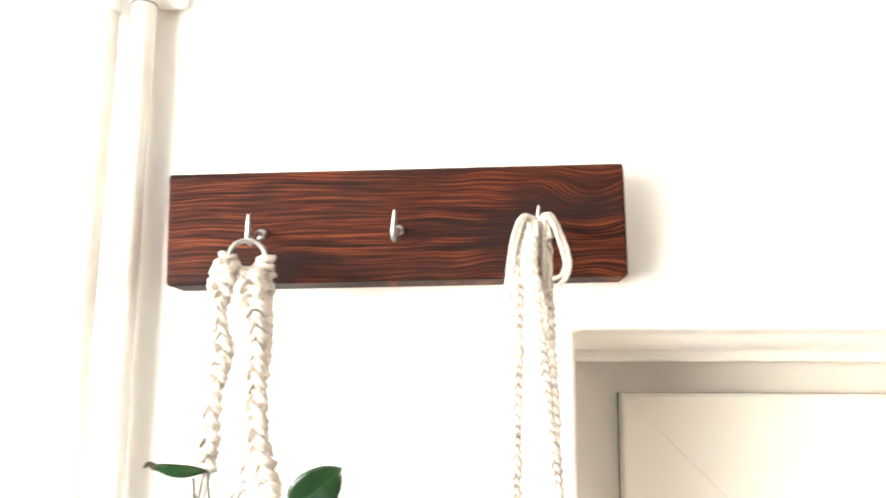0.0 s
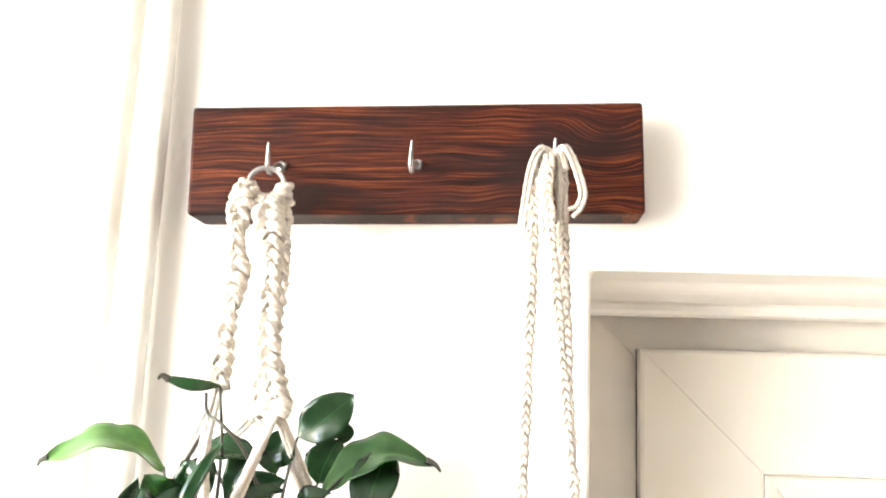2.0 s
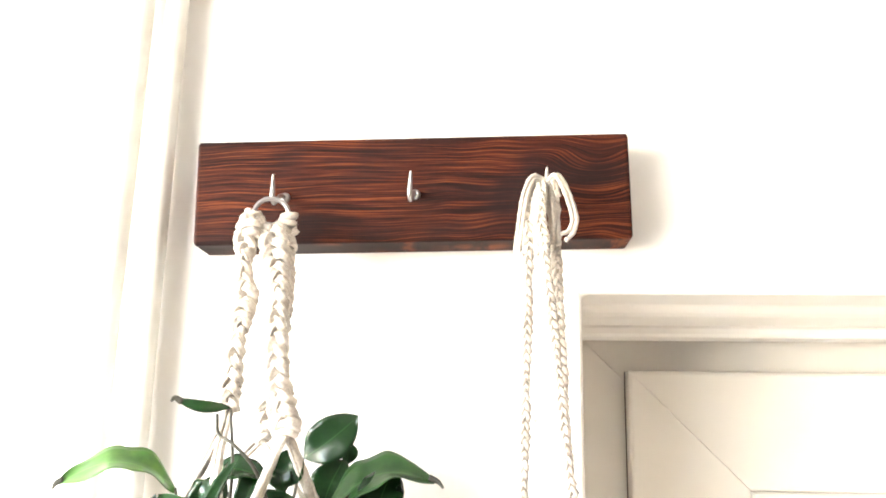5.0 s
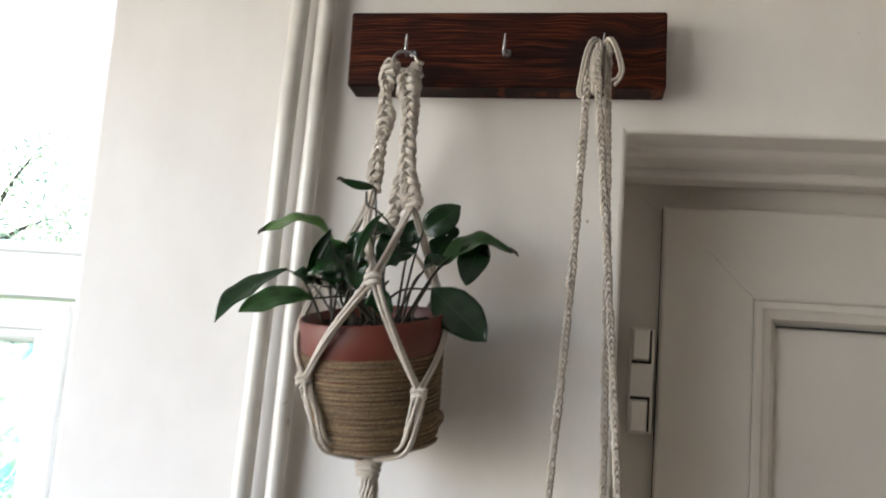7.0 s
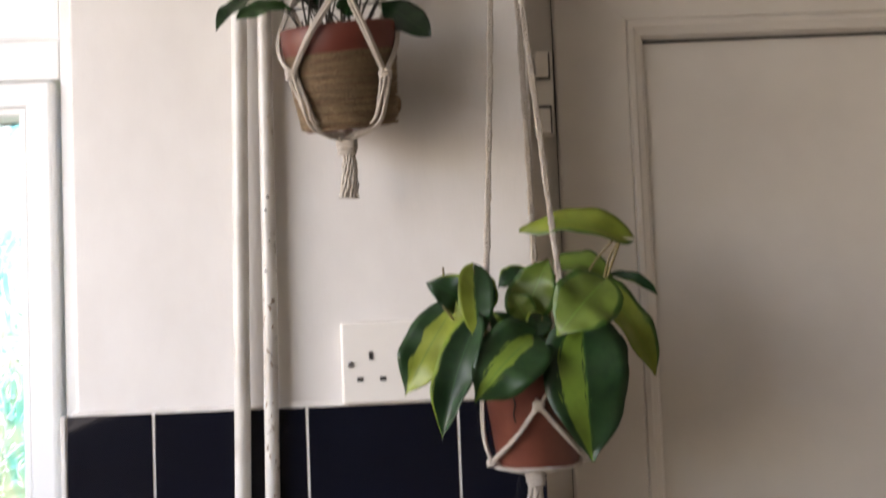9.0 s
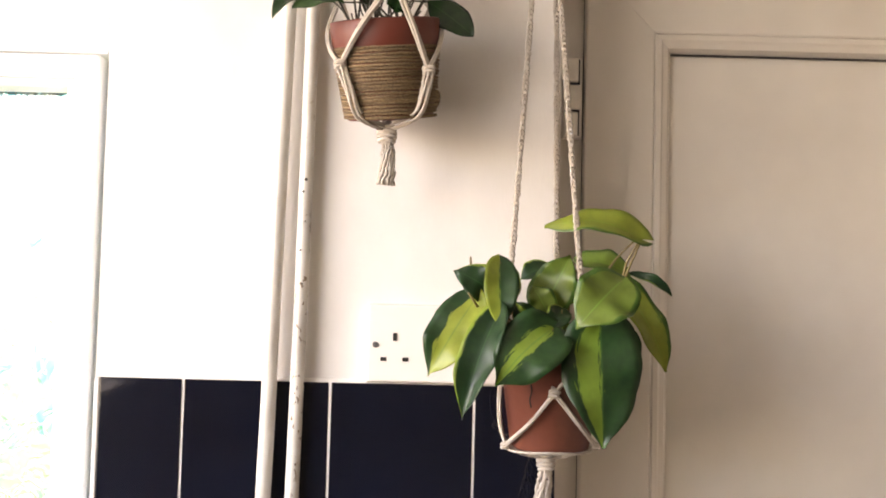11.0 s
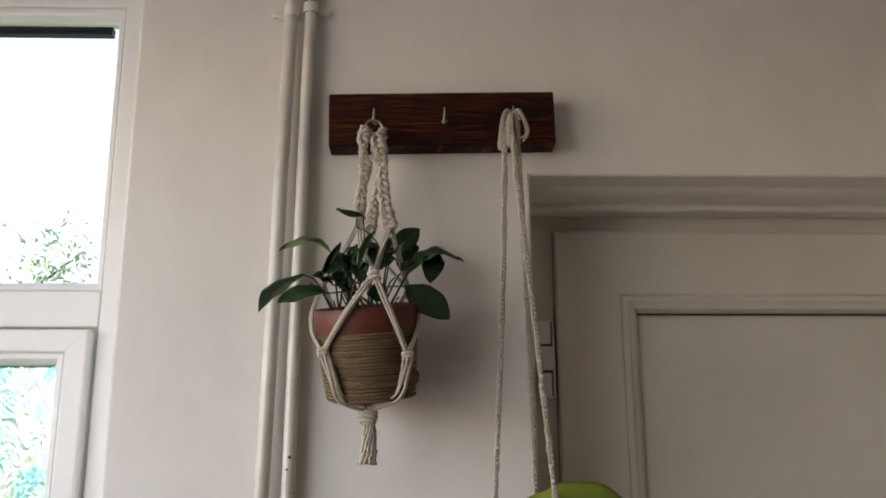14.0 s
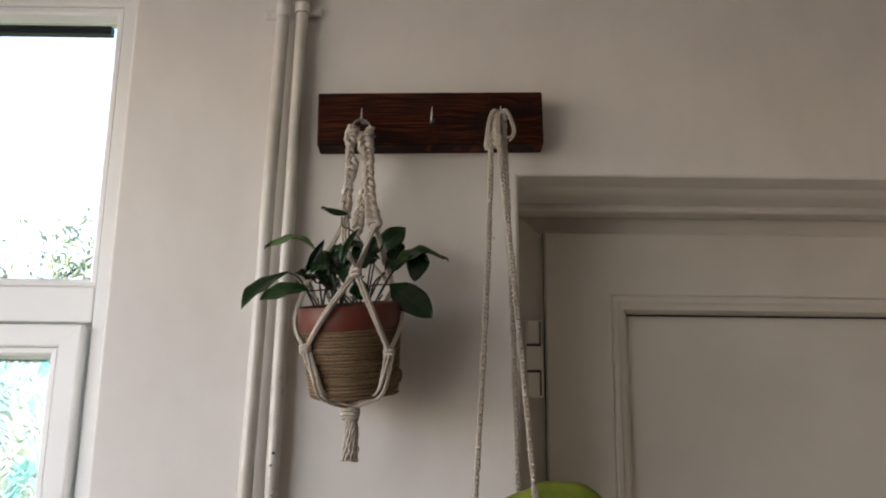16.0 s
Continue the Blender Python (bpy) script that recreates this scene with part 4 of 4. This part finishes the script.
G1 = [
    ((-0.1177, 0.4700, 1.9878), (-0.1686, 0.4477, 1.9917), 0.033, (-0.1, -0.48, 0.86), 0.011, 0.2, GREEN_PALE, False, 0.06, 0.05, True),
    ((-0.1442, 0.4420, 1.9615), (-0.1842, 0.4110, 1.9205), 0.025, (-0.35, -0.75, 0.5), 0.002, 0.35, GREEN, False, 0.08, 0.04, True),
    ((-0.1212, 0.4340, 1.9415), (-0.1652, 0.4080, 1.9265), 0.023, (0.0, -0.80, 0.55), 0.005, 0.25, GREEN_MID, False, 0.0, 0.05, True),
    ((-0.0432, 0.4760, 1.9575), (0.0018, 0.4620, 1.9205), 0.034, (0.35, -0.92, -0.05), 0.003, 0.08, GREEN, False, 0.0, 0.03, True),
    ((-0.0419, 0.4950, 1.9771), (0.0124, 0.4994, 1.9946), 0.034, (-0.2, -0.58, 0.78), 0.010, 0.25, GREEN_MID, False, 0.12, 0.05, True),
    ((-0.0084, 0.5029, 2.0004), (-0.0182, 0.4780, 1.9625), 0.025, (0.1, -0.95, 0.2), 0.003, 0.1, GREEN, False, 0.0, 0.04, True),
    ((-0.0594, 0.5057, 2.0033), (-0.0289, 0.5006, 2.0265), 0.025, (0.25, -0.95, 0.2), 0.003, 0.12, GREEN, False, 0.0, 0.03, True),
    ((-0.0479, 0.5098, 1.9791), (-0.0364, 0.5037, 2.0033), 0.025, (0.2, -0.95, 0.1), 0.003, 0.12, GREEN, False, 0.0, 0.04, True),
    ((-0.0342, 0.5099, 2.0120), (-0.0354, 0.5079, 2.0004), 0.011, (0.2, -0.95, 0.1), 0.002, 0.2, GREEN, False, 0.0, 0.0, False),
    ((-0.0878, 0.4565, 2.0280), (-0.1128, 0.4472, 2.0309), 0.009, (-0.1, -0.1, 0.95), -0.004, 1.3, GREEN, False, 0.0, 0.0, True),
    ((-0.0972, 0.4360, 1.9635), (-0.1232, 0.4220, 1.9595), 0.031, (0.1, -0.75, 0.6), 0.007, 0.2, GREEN, False, 0.1, 0.06, True),
    ((-0.0942, 0.4560, 1.9625), (-0.1220, 0.4463, 1.9732), 0.022, (0.1, -0.6, 0.7), 0.007, 0.3, GREEN, False, 0.0, 0.05, True),
    ((-0.0892, 0.4210, 1.9515), (-0.0734, 0.4227, 2.0033), 0.012, (-0.6, -0.75, 0.1), 0.004, 0.8, GREEN, False, 0.0, 0.04, True),
    ((-0.1252, 0.4260, 1.9565), (-0.1057, 0.4080, 1.9878), 0.012, (0.6, -0.7, -0.1), -0.007, 0.8, GREEN, False, 0.0, 0.03, True),
    ((-0.0995, 0.4733, 1.9965), (-0.0686, 0.4656, 1.9926), 0.019, (0.0, -0.65, 0.7), 0.005, 0.3, GREEN, False, 0.0, 0.05, True),
    ((-0.1019, 0.4550, 1.9771), (-0.0857, 0.4439, 1.9897), 0.018, (0.0, -0.8, 0.55), 0.004, 0.3, GREEN, False, 0.0, 0.05, True),
    ((-0.0617, 0.4739, 1.9887), (-0.0572, 0.4721, 2.0091), 0.019, (0.0, -0.95, 0.3), 0.002, 0.2, GREEN, False, 0.0, 0.05, True),
    ((-0.0862, 0.4160, 1.9475), (-0.0950, 0.4252, 1.9742), 0.019, (0.2, -0.9, 0.3), 0.004, 0.4, GREEN, False, 0.0, 0.05, True),
    ((-0.0752, 0.4360, 1.9645), (-0.0529, 0.4547, 1.9800), 0.015, (0.0, -0.6, 0.75), 0.005, 0.5, GREEN, False, 0.0, 0.05, True),
    ((-0.0732, 0.4340, 1.9335), (-0.0672, 0.4180, 1.9495), 0.022, (0.1, -0.95, 0.2), 0.003, 0.2, GREEN, False, 0.0, 0.05, False),
    ((-0.0491, 0.4677, 1.9694), (-0.0309, 0.4608, 1.9791), 0.014, (0.0, -0.75, 0.65), 0.005, 0.25, GREEN, False, 0.0, 0.04, True),
    ((-0.1096, 0.4555, 1.9713), (-0.1173, 0.4442, 1.9858), 0.020, (-0.1, -0.8, 0.5), 0.003, 0.25, GREEN_MID, False, 0.0, 0.05, True),
    ((-0.1302, 0.4420, 1.9625), (-0.1002, 0.4340, 1.9605), 0.019, (0.1, -0.85, 0.5), 0.006, 0.3, GREEN, False, 0.1, 0.08, True),
    ((-0.1061, 0.4417, 1.9684), (-0.1042, 0.4300, 1.9495), 0.019, (-0.2, -0.95, 0.1), 0.004, 0.3, GREEN, False, 0.0, 0.08, True),
    ((-0.1020, 0.4573, 1.9732), (-0.0885, 0.4533, 1.9955), 0.020, (0.2, -0.95, 0.1), 0.003, 0.3, GREEN, False, 0.0, 0.08, True),
    ((-0.0780, 0.4671, 1.9752), (-0.0548, 0.4623, 1.9849), 0.019, (0.0, -0.95, 0.3), 0.004, 0.3, GREEN, False, 0.0, 0.08, True),
    ((-0.0735, 0.4692, 1.9975), (-0.0830, 0.4633, 1.9732), 0.016, (-0.2, -0.95, 0.2), 0.003, 0.4, GREEN, False, 0.0, 0.08, True),
    ((-0.0665, 0.4770, 1.9994), (-0.0617, 0.4721, 1.9868), 0.014, (0.2, -0.95, 0.2), 0.003, 0.3, GREEN, False, 0.0, 0.06, True),
    ((-0.1162, 0.4360, 1.9505), (-0.1352, 0.4240, 1.9565), 0.016, (0.0, -0.7, 0.7), 0.003, 0.3, GREEN, False, 0.0, 0.08, True),
    ((-0.1112, 0.4578, 1.9674), (-0.0992, 0.4520, 1.9455), 0.018, (-0.2, -0.8, 0.5), 0.003, 0.3, GREEN, False, 0.0, 0.04, True),
]
grow(plant, (0, 0, -0.006), [(rel(a, P), rel(b, P), *rest) for a, b, *rest in G1], STEM, 0.0010)
rnd = random.Random(12)
for k in range(12):
    a, r = rnd.uniform(0, 6.28), rnd.uniform(0.005, 0.036)
    s = Vector((r * math.cos(a), r * math.sin(a), -0.007))
    e = s * 1.5 + Vector((rnd.uniform(-0.02, 0.02), rnd.uniform(-0.01, 0.01), rnd.uniform(0.02, 0.045)))
    part("stem", tube(smooth_path([s, s.lerp(e, 0.5) + Vector((rnd.uniform(-0.008, 0.008), rnd.uniform(-0.008, 0.008), 0.004)), e], 14), 0.0008, 6), STEM, plant, "", True)

vine = thing("potted_plant", "heart-leaved plant with dark green and lime leaves", "plant", "hanging plants", at=(0.0850, 0.4850, 1.6099))
V = vine.location.copy()
G2 = [
    ((0.1720, 0.4870, 1.7304), (0.0772, 0.4953, 1.7396), 0.036, (0.0, -0.78, 0.62), 0.017, 0.15, LIME, True, 0.0, 0.07, True),
    ((0.1257, 0.4489, 1.6480), (0.1246, 0.4180, 1.5367), 0.077, (0.08, -0.98, 0.12), 0.010, 0.12, WEDGE, True, 0.0, 0.06, True),
    ((0.0803, 0.4438, 1.6418), (0.0258, 0.4077, 1.5913), 0.064, (-0.15, -0.95, 0.3), 0.007, 0.15, STREAK, True, 0.0, 0.06, True),
    ((0.0299, 0.4489, 1.6542), (-0.0021, 0.4232, 1.5584), 0.042, (-0.35, -0.9, 0.15), 0.010, 0.5, DARK_H, True, 0.0, 0.07, True),
    ((0.0093, 0.4747, 1.6675), (-0.0340, 0.4602, 1.5934), 0.054, (-0.25, -0.93, 0.25), 0.010, 0.15, MOST, True, 0.0, 0.07, True),
    ((0.0278, 0.4767, 1.6737), (-0.0113, 0.4716, 1.6954), 0.037, (-0.1, -0.95, 0.3), 0.004, 0.15, DARK_H, True, 0.0, 0.07, True),
    ((0.0319, 0.4644, 1.7036), (0.0330, 0.4438, 1.6397), 0.035, (0.1, -0.95, 0.2), 0.006, 0.25, HALF_A, True, 0.0, 0.06, True),
    ((0.0422, 0.4798, 1.6696), (0.0309, 0.4798, 1.7067), 0.032, (0.1, -0.95, 0.3), 0.004, 0.2, DARK_H, True, 0.0, 0.07, True),
    ((0.0772, 0.4953, 1.6593), (0.1030, 0.4901, 1.7129), 0.048, (-0.1, -0.93, 0.35), 0.006, 0.15, OLIVE, True, 0.0, 0.07, True),
    ((0.1442, 0.4438, 1.6882), (0.0999, 0.4232, 1.6439), 0.060, (-0.05, -0.92, 0.4), 0.008, 0.12, OLIVE, True, 0.0, 0.06, True),
    ((0.1164, 0.5159, 1.7087), (0.1669, 0.5004, 1.6923), 0.032, (0.1, -0.8, 0.6), 0.008, 0.3, OLIVE, True, 0.0, 0.05, True),
    ((0.1617, 0.5056, 1.6974), (0.2050, 0.4953, 1.6758), 0.016, (0.0, -0.8, 0.6), 0.004, 0.9, DARK_H, False, 0.0, 0.06, True),
    ((0.1566, 0.4953, 1.6840), (0.1957, 0.4747, 1.6027), 0.040, (0.35, -0.9, 0.2), 0.008, 0.25, LIME, True, 0.0, 0.05, True),
    ((0.0845, 0.5262, 1.7015), (0.0566, 0.5210, 1.6871), 0.026, (-0.1, -0.8, 0.6), 0.004, 0.3, DARK_H, True, 0.0, 0.05, True),
    ((0.0639, 0.4644, 1.6408), (0.0453, 0.4644, 1.6665), 0.026, (-0.1, -0.9, 0.4), 0.004, 0.3, STREAK, True, 0.0, 0.05, True),
    ((0.0762, 0.4644, 1.6325), (0.1030, 0.4541, 1.6439), 0.015, (0.0, -0.7, 0.7), 0.003, 0.5, OLIVE, False, 0.0, 0.05, True),
    ((0.0803, 0.4767, 1.6552), (0.0649, 0.4850, 1.6820), 0.030, (0.0, -0.9, 0.4), 0.003, 0.3, OLIVE, True, 0.0, 0.05, True),
    ((0.1421, 0.4705, 1.6387), (0.1679, 0.4602, 1.6181), 0.028, (0.3, -0.9, 0.2), 0.004, 0.3, DARK_H, True, 0.0, 0.05, True),
    ((0.0958, 0.4953, 1.6696), (0.1133, 0.4870, 1.6902), 0.026, (0.0, -0.9, 0.3), 0.003, 0.3, DARK_H, True, 0.0, 0.05, True),
    ((0.0927, 0.4695, 1.6593), (0.0803, 0.4489, 1.6387), 0.026, (0.0, -0.9, 0.3), 0.003, 0.3, DARK_H, True, 0.0, 0.05, True),
]
grow(vine, (0, 0, 0.002), [(rel(a, V), rel(b, V), *rest) for a, b, *rest in G2], STEM_PALE, 0.0015)

for a, m, b in (((0.1545, 0.4911, 1.6902), (0.1597, 0.4932, 1.7087), (0.1705, 0.4870, 1.7299)), ((0.1360, 0.4932, 1.6902), (0.1473, 0.4953, 1.7087), (0.1648, 0.4891, 1.7283)), ((0.0062, 0.4747, 1.6943), (0.0046, 0.4747, 1.7005), (0.0041, 0.4747, 1.7087)),
                ((0.0124, 0.4695, 1.6593), (0.0082, 0.4602, 1.6655), (0.0021, 0.4582, 1.6737))):
    part("stem", tube([q - V for q in smooth_path([a, m, b], 10)], lambda q: 0.0014 * (1.1 - 0.5 * q), 6), STEM_PALE, vine, "", True)
for a, m, b in (((0.0104, 0.4995, 1.9941), (0.0154, 0.4986, 1.9921), (0.0183, 0.4979, 1.9887)), ((-0.1666, 0.4482, 1.9918), (-0.1699, 0.4473, 1.9902), (-0.1712, 0.4471, 1.9873)), ((-0.1098, 0.4473, 2.0304), (-0.1132, 0.4461, 2.0323), (-0.1148, 0.4453, 2.0304))):
    part("dry_tip", tube([q - P for q in smooth_path([a, m, b], 10)], lambda q: 0.0020 * (1 - 0.7 * q), 7, flat=0.5), STEM, plant, "dried brown leaf tip", True)
for pts in (((-0.0944, 0.4557, 2.0251), (-0.0931, 0.4566, 2.0149), (-0.0842, 0.4521, 2.0101), (-0.0725, 0.4532, 1.9975), (-0.0640, 0.4571, 1.9752)),):
    part("stem", tube([q - P for q in smooth_path(pts, 24)], 0.0009, 6), STEM, plant, "", True)

# ---- hanger of thin plaited cords ----
sling = thing("cord_hanger", "cream cotton hanger of three thin plaited cords", "plant hanger", "plant hangers")
TOP = (0.0743, 0.4845, 2.1535)
LOW_L, LOW_F, LOW_B = (0.0443, 0.4850, 1.7005), (0.1112, 0.4747, 1.6902), (0.0937, 0.5262, 1.7057)
strands("plait_strand", plait([(0.0680, 0.4825, 2.1490), (0.0640, 0.4790, 2.1320), (0.0630, 0.4770, 2.1050), (0.0581, 0.4848, 1.9435), LOW_L, (0.0386, 0.4767, 1.6387), (0.0371, 0.4705, 1.5975)], 0.0014, 0.0017, 0.0012, 0.015, 520, None, 5), sling)
strands("plait_strand", plait([(0.0715, 0.4785, 2.1490), (0.0700, 0.4750, 2.1320), (0.0730, 0.4740, 2.1010), (0.0896, 0.4776, 1.9336), LOW_F, (0.1205, 0.4644, 1.6387), (0.1288, 0.4644, 1.5975)], 0.0014, 0.0017, 0.0012, 0.015, 520, None, 6), sling)
strands("plait_strand", plait([(0.0775, 0.4835, 2.1490), (0.0787, 0.4860, 2.1320), (0.0797, 0.4890, 2.1010), (0.0875, 0.5081, 1.9336), LOW_B, (0.0927, 0.5292, 1.6387), (0.0876, 0.5323, 1.5975)], 0.0014, 0.0017, 0.0012, 0.015, 520, None, 7), sling)
for a, b in (((0.0680, 0.4825, 2.1490), (0.0775, 0.4835, 2.1490)), ((0.0715, 0.4785, 2.1490), (0.0787, 0.4810, 2.1450))):
    strands("loop", bundle([a, (0.0705, 0.4835, 2.1545), TOP, (0.0770, 0.4840, 2.1545), b], 3, 0.0015, 0.0017, 24, 21), sling)
strands("loop", bundle([(0.0750, 0.4840, 2.1500), (0.0763, 0.4825, 2.1420), (0.0777, 0.4810, 2.1300), (0.0780, 0.4805, 2.1180)], 3, 0.0014, 0.0016, 24, 23), sling)
strands("loop", bundle([(0.0715, 0.4800, 2.1520), (0.0680, 0.4780, 2.1400), (0.0675, 0.4765, 2.1250), (0.0690, 0.4760, 2.1120)], 3, 0.0014, 0.0016, 24, 24), sling)
strands("loose_end", bundle([TOP, (0.0665, 0.4800, 2.1560), (0.0618, 0.4780, 2.1450), (0.0592, 0.4770, 2.1270), (0.0577, 0.4770, 2.1130), (0.0605, 0.4765, 2.1105)], 3, 0.0011, 0.0012, 30, 25), sling, "frayed loose cord end")
strands("loose_end", bundle([TOP, (0.0790, 0.4800, 2.1575), (0.0840, 0.4780, 2.1480), (0.0883, 0.4770, 2.1330), (0.0865, 0.4770, 2.1250), (0.0825, 0.4765, 2.1215)], 3, 0.0011, 0.0012, 30, 26, lambda q: 1 + max(0, q - 0.75) * 5), sling, "frayed loose cord end")
NF, NL, NR, NB = (0.0824, 0.4345, 1.5836), (0.0412, 0.4716, 1.5295), (0.1267, 0.4716, 1.5306), (0.0855, 0.5292, 1.5300)
NT = (0.0819, 0.4829, 1.5161)
strands("cord", bundle([(0.0386, 0.4767, 1.6387), (0.0350, 0.4736, 1.5872), (0.0355, 0.4726, 1.5512), NL], 3, 0.0011, 0.0012, 24, 31), sling)
strands("cord", bundle([(0.1205, 0.4644, 1.6387), (0.1030, 0.4365, 1.6099), NF], 3, 0.0011, 0.0013, 24, 32), sling)
strands("cord", bundle([NF, (0.0608, 0.4438, 1.5543), NL], 4, 0.0010, 0.0013, 24, 33), sling)
strands("cord", bundle([NF, (0.1051, 0.4438, 1.5563), NR], 4, 0.0010, 0.0013, 24, 34), sling)
strands("cord", bundle([(0.0876, 0.5323, 1.5975), (0.0855, 0.5334, 1.5615), NB], 3, 0.0011, 0.0013, 20, 35), sling)
part("knot", knot(NF, (0.4, 0, 1), 0.0034, 0.0018, 2.0, 0.008, 0.4), CORD, sling, "", True)
for n in (NL, NR, NB):
    part("knot", knot(n, (0.2, 0, 1), 0.0030, 0.0017, 1.8, 0.006, 0.4), CORD, sling, "", True)
for n, k in ((NL, 1), (NR, 2), (NB, 3)):
    strands("cord", bundle([n, Vector(n).lerp(Vector(NT), 0.5) + Vector((0, 0, -0.0015)), NT], 3, 0.0013, 0.0016, 18, 40 + k), sling)
rim_pts = [Vector((0.0834 + 0.0415 * math.cos(a), 0.487 + 0.0415 * math.sin(a), 1.5260 + 0.001 * math.sin(3 * a))) for a in np.linspace(0, 2 * math.pi, 60)]
part("cord", tube(rim_pts, 0.0012, 8, 3, 0.15, 0.008), CORD, sling, "cord round the base of the pot", True)
part("knot", knot((0.0819, 0.4829, 1.5120), (0.05, 0, 1), 0.0068, 0.0021, 3.4, 0.014, 0.2), CORD, sling, "gathering knot under the pot", True)
strands("tassel_strand", bundle([(0.0819, 0.4829, 1.5089), (0.0798, 0.4829, 1.4863), (0.0752, 0.4819, 1.4554)], 14, 0.00135, 0.0050, 20, 45, lambda q: 0.8 + 1.0 * q, 0.0007), sling, "frayed cotton tassel")

# ---- black tiles one by one ----
def tile_mesh(w, h):
    bm = box(-w / 2, w / 2, 0, 0.0052, -h / 2, h / 2, 0.0010, 2)
    me = bpy.data.meshes.new("tile")
    bm.to_mesh(me)
    bm.free()
    me.materials.append(TILE)
    return me


rnd = random.Random(9)
cols = [(-0.3685, -0.2855), (-0.2830, -0.1355), (-0.1330, 0.0120), (0.0145, 0.0970)]
meshes = [tile_mesh(b - a, 0.1475) for a, b in cols]
for row in range(3):
    for (a, b), me in zip(cols, meshes):
        t = new("tile", me)
        t.parent = tiles
        t.location = ((a + b) / 2, 0.5330 + rnd.uniform(-0.0003, 0.0003), 1.5790 - 0.0738 - row * 0.150)
        t.rotation_euler = (rnd.uniform(-0.004, 0.004), 0, rnd.uniform(-0.004, 0.004))
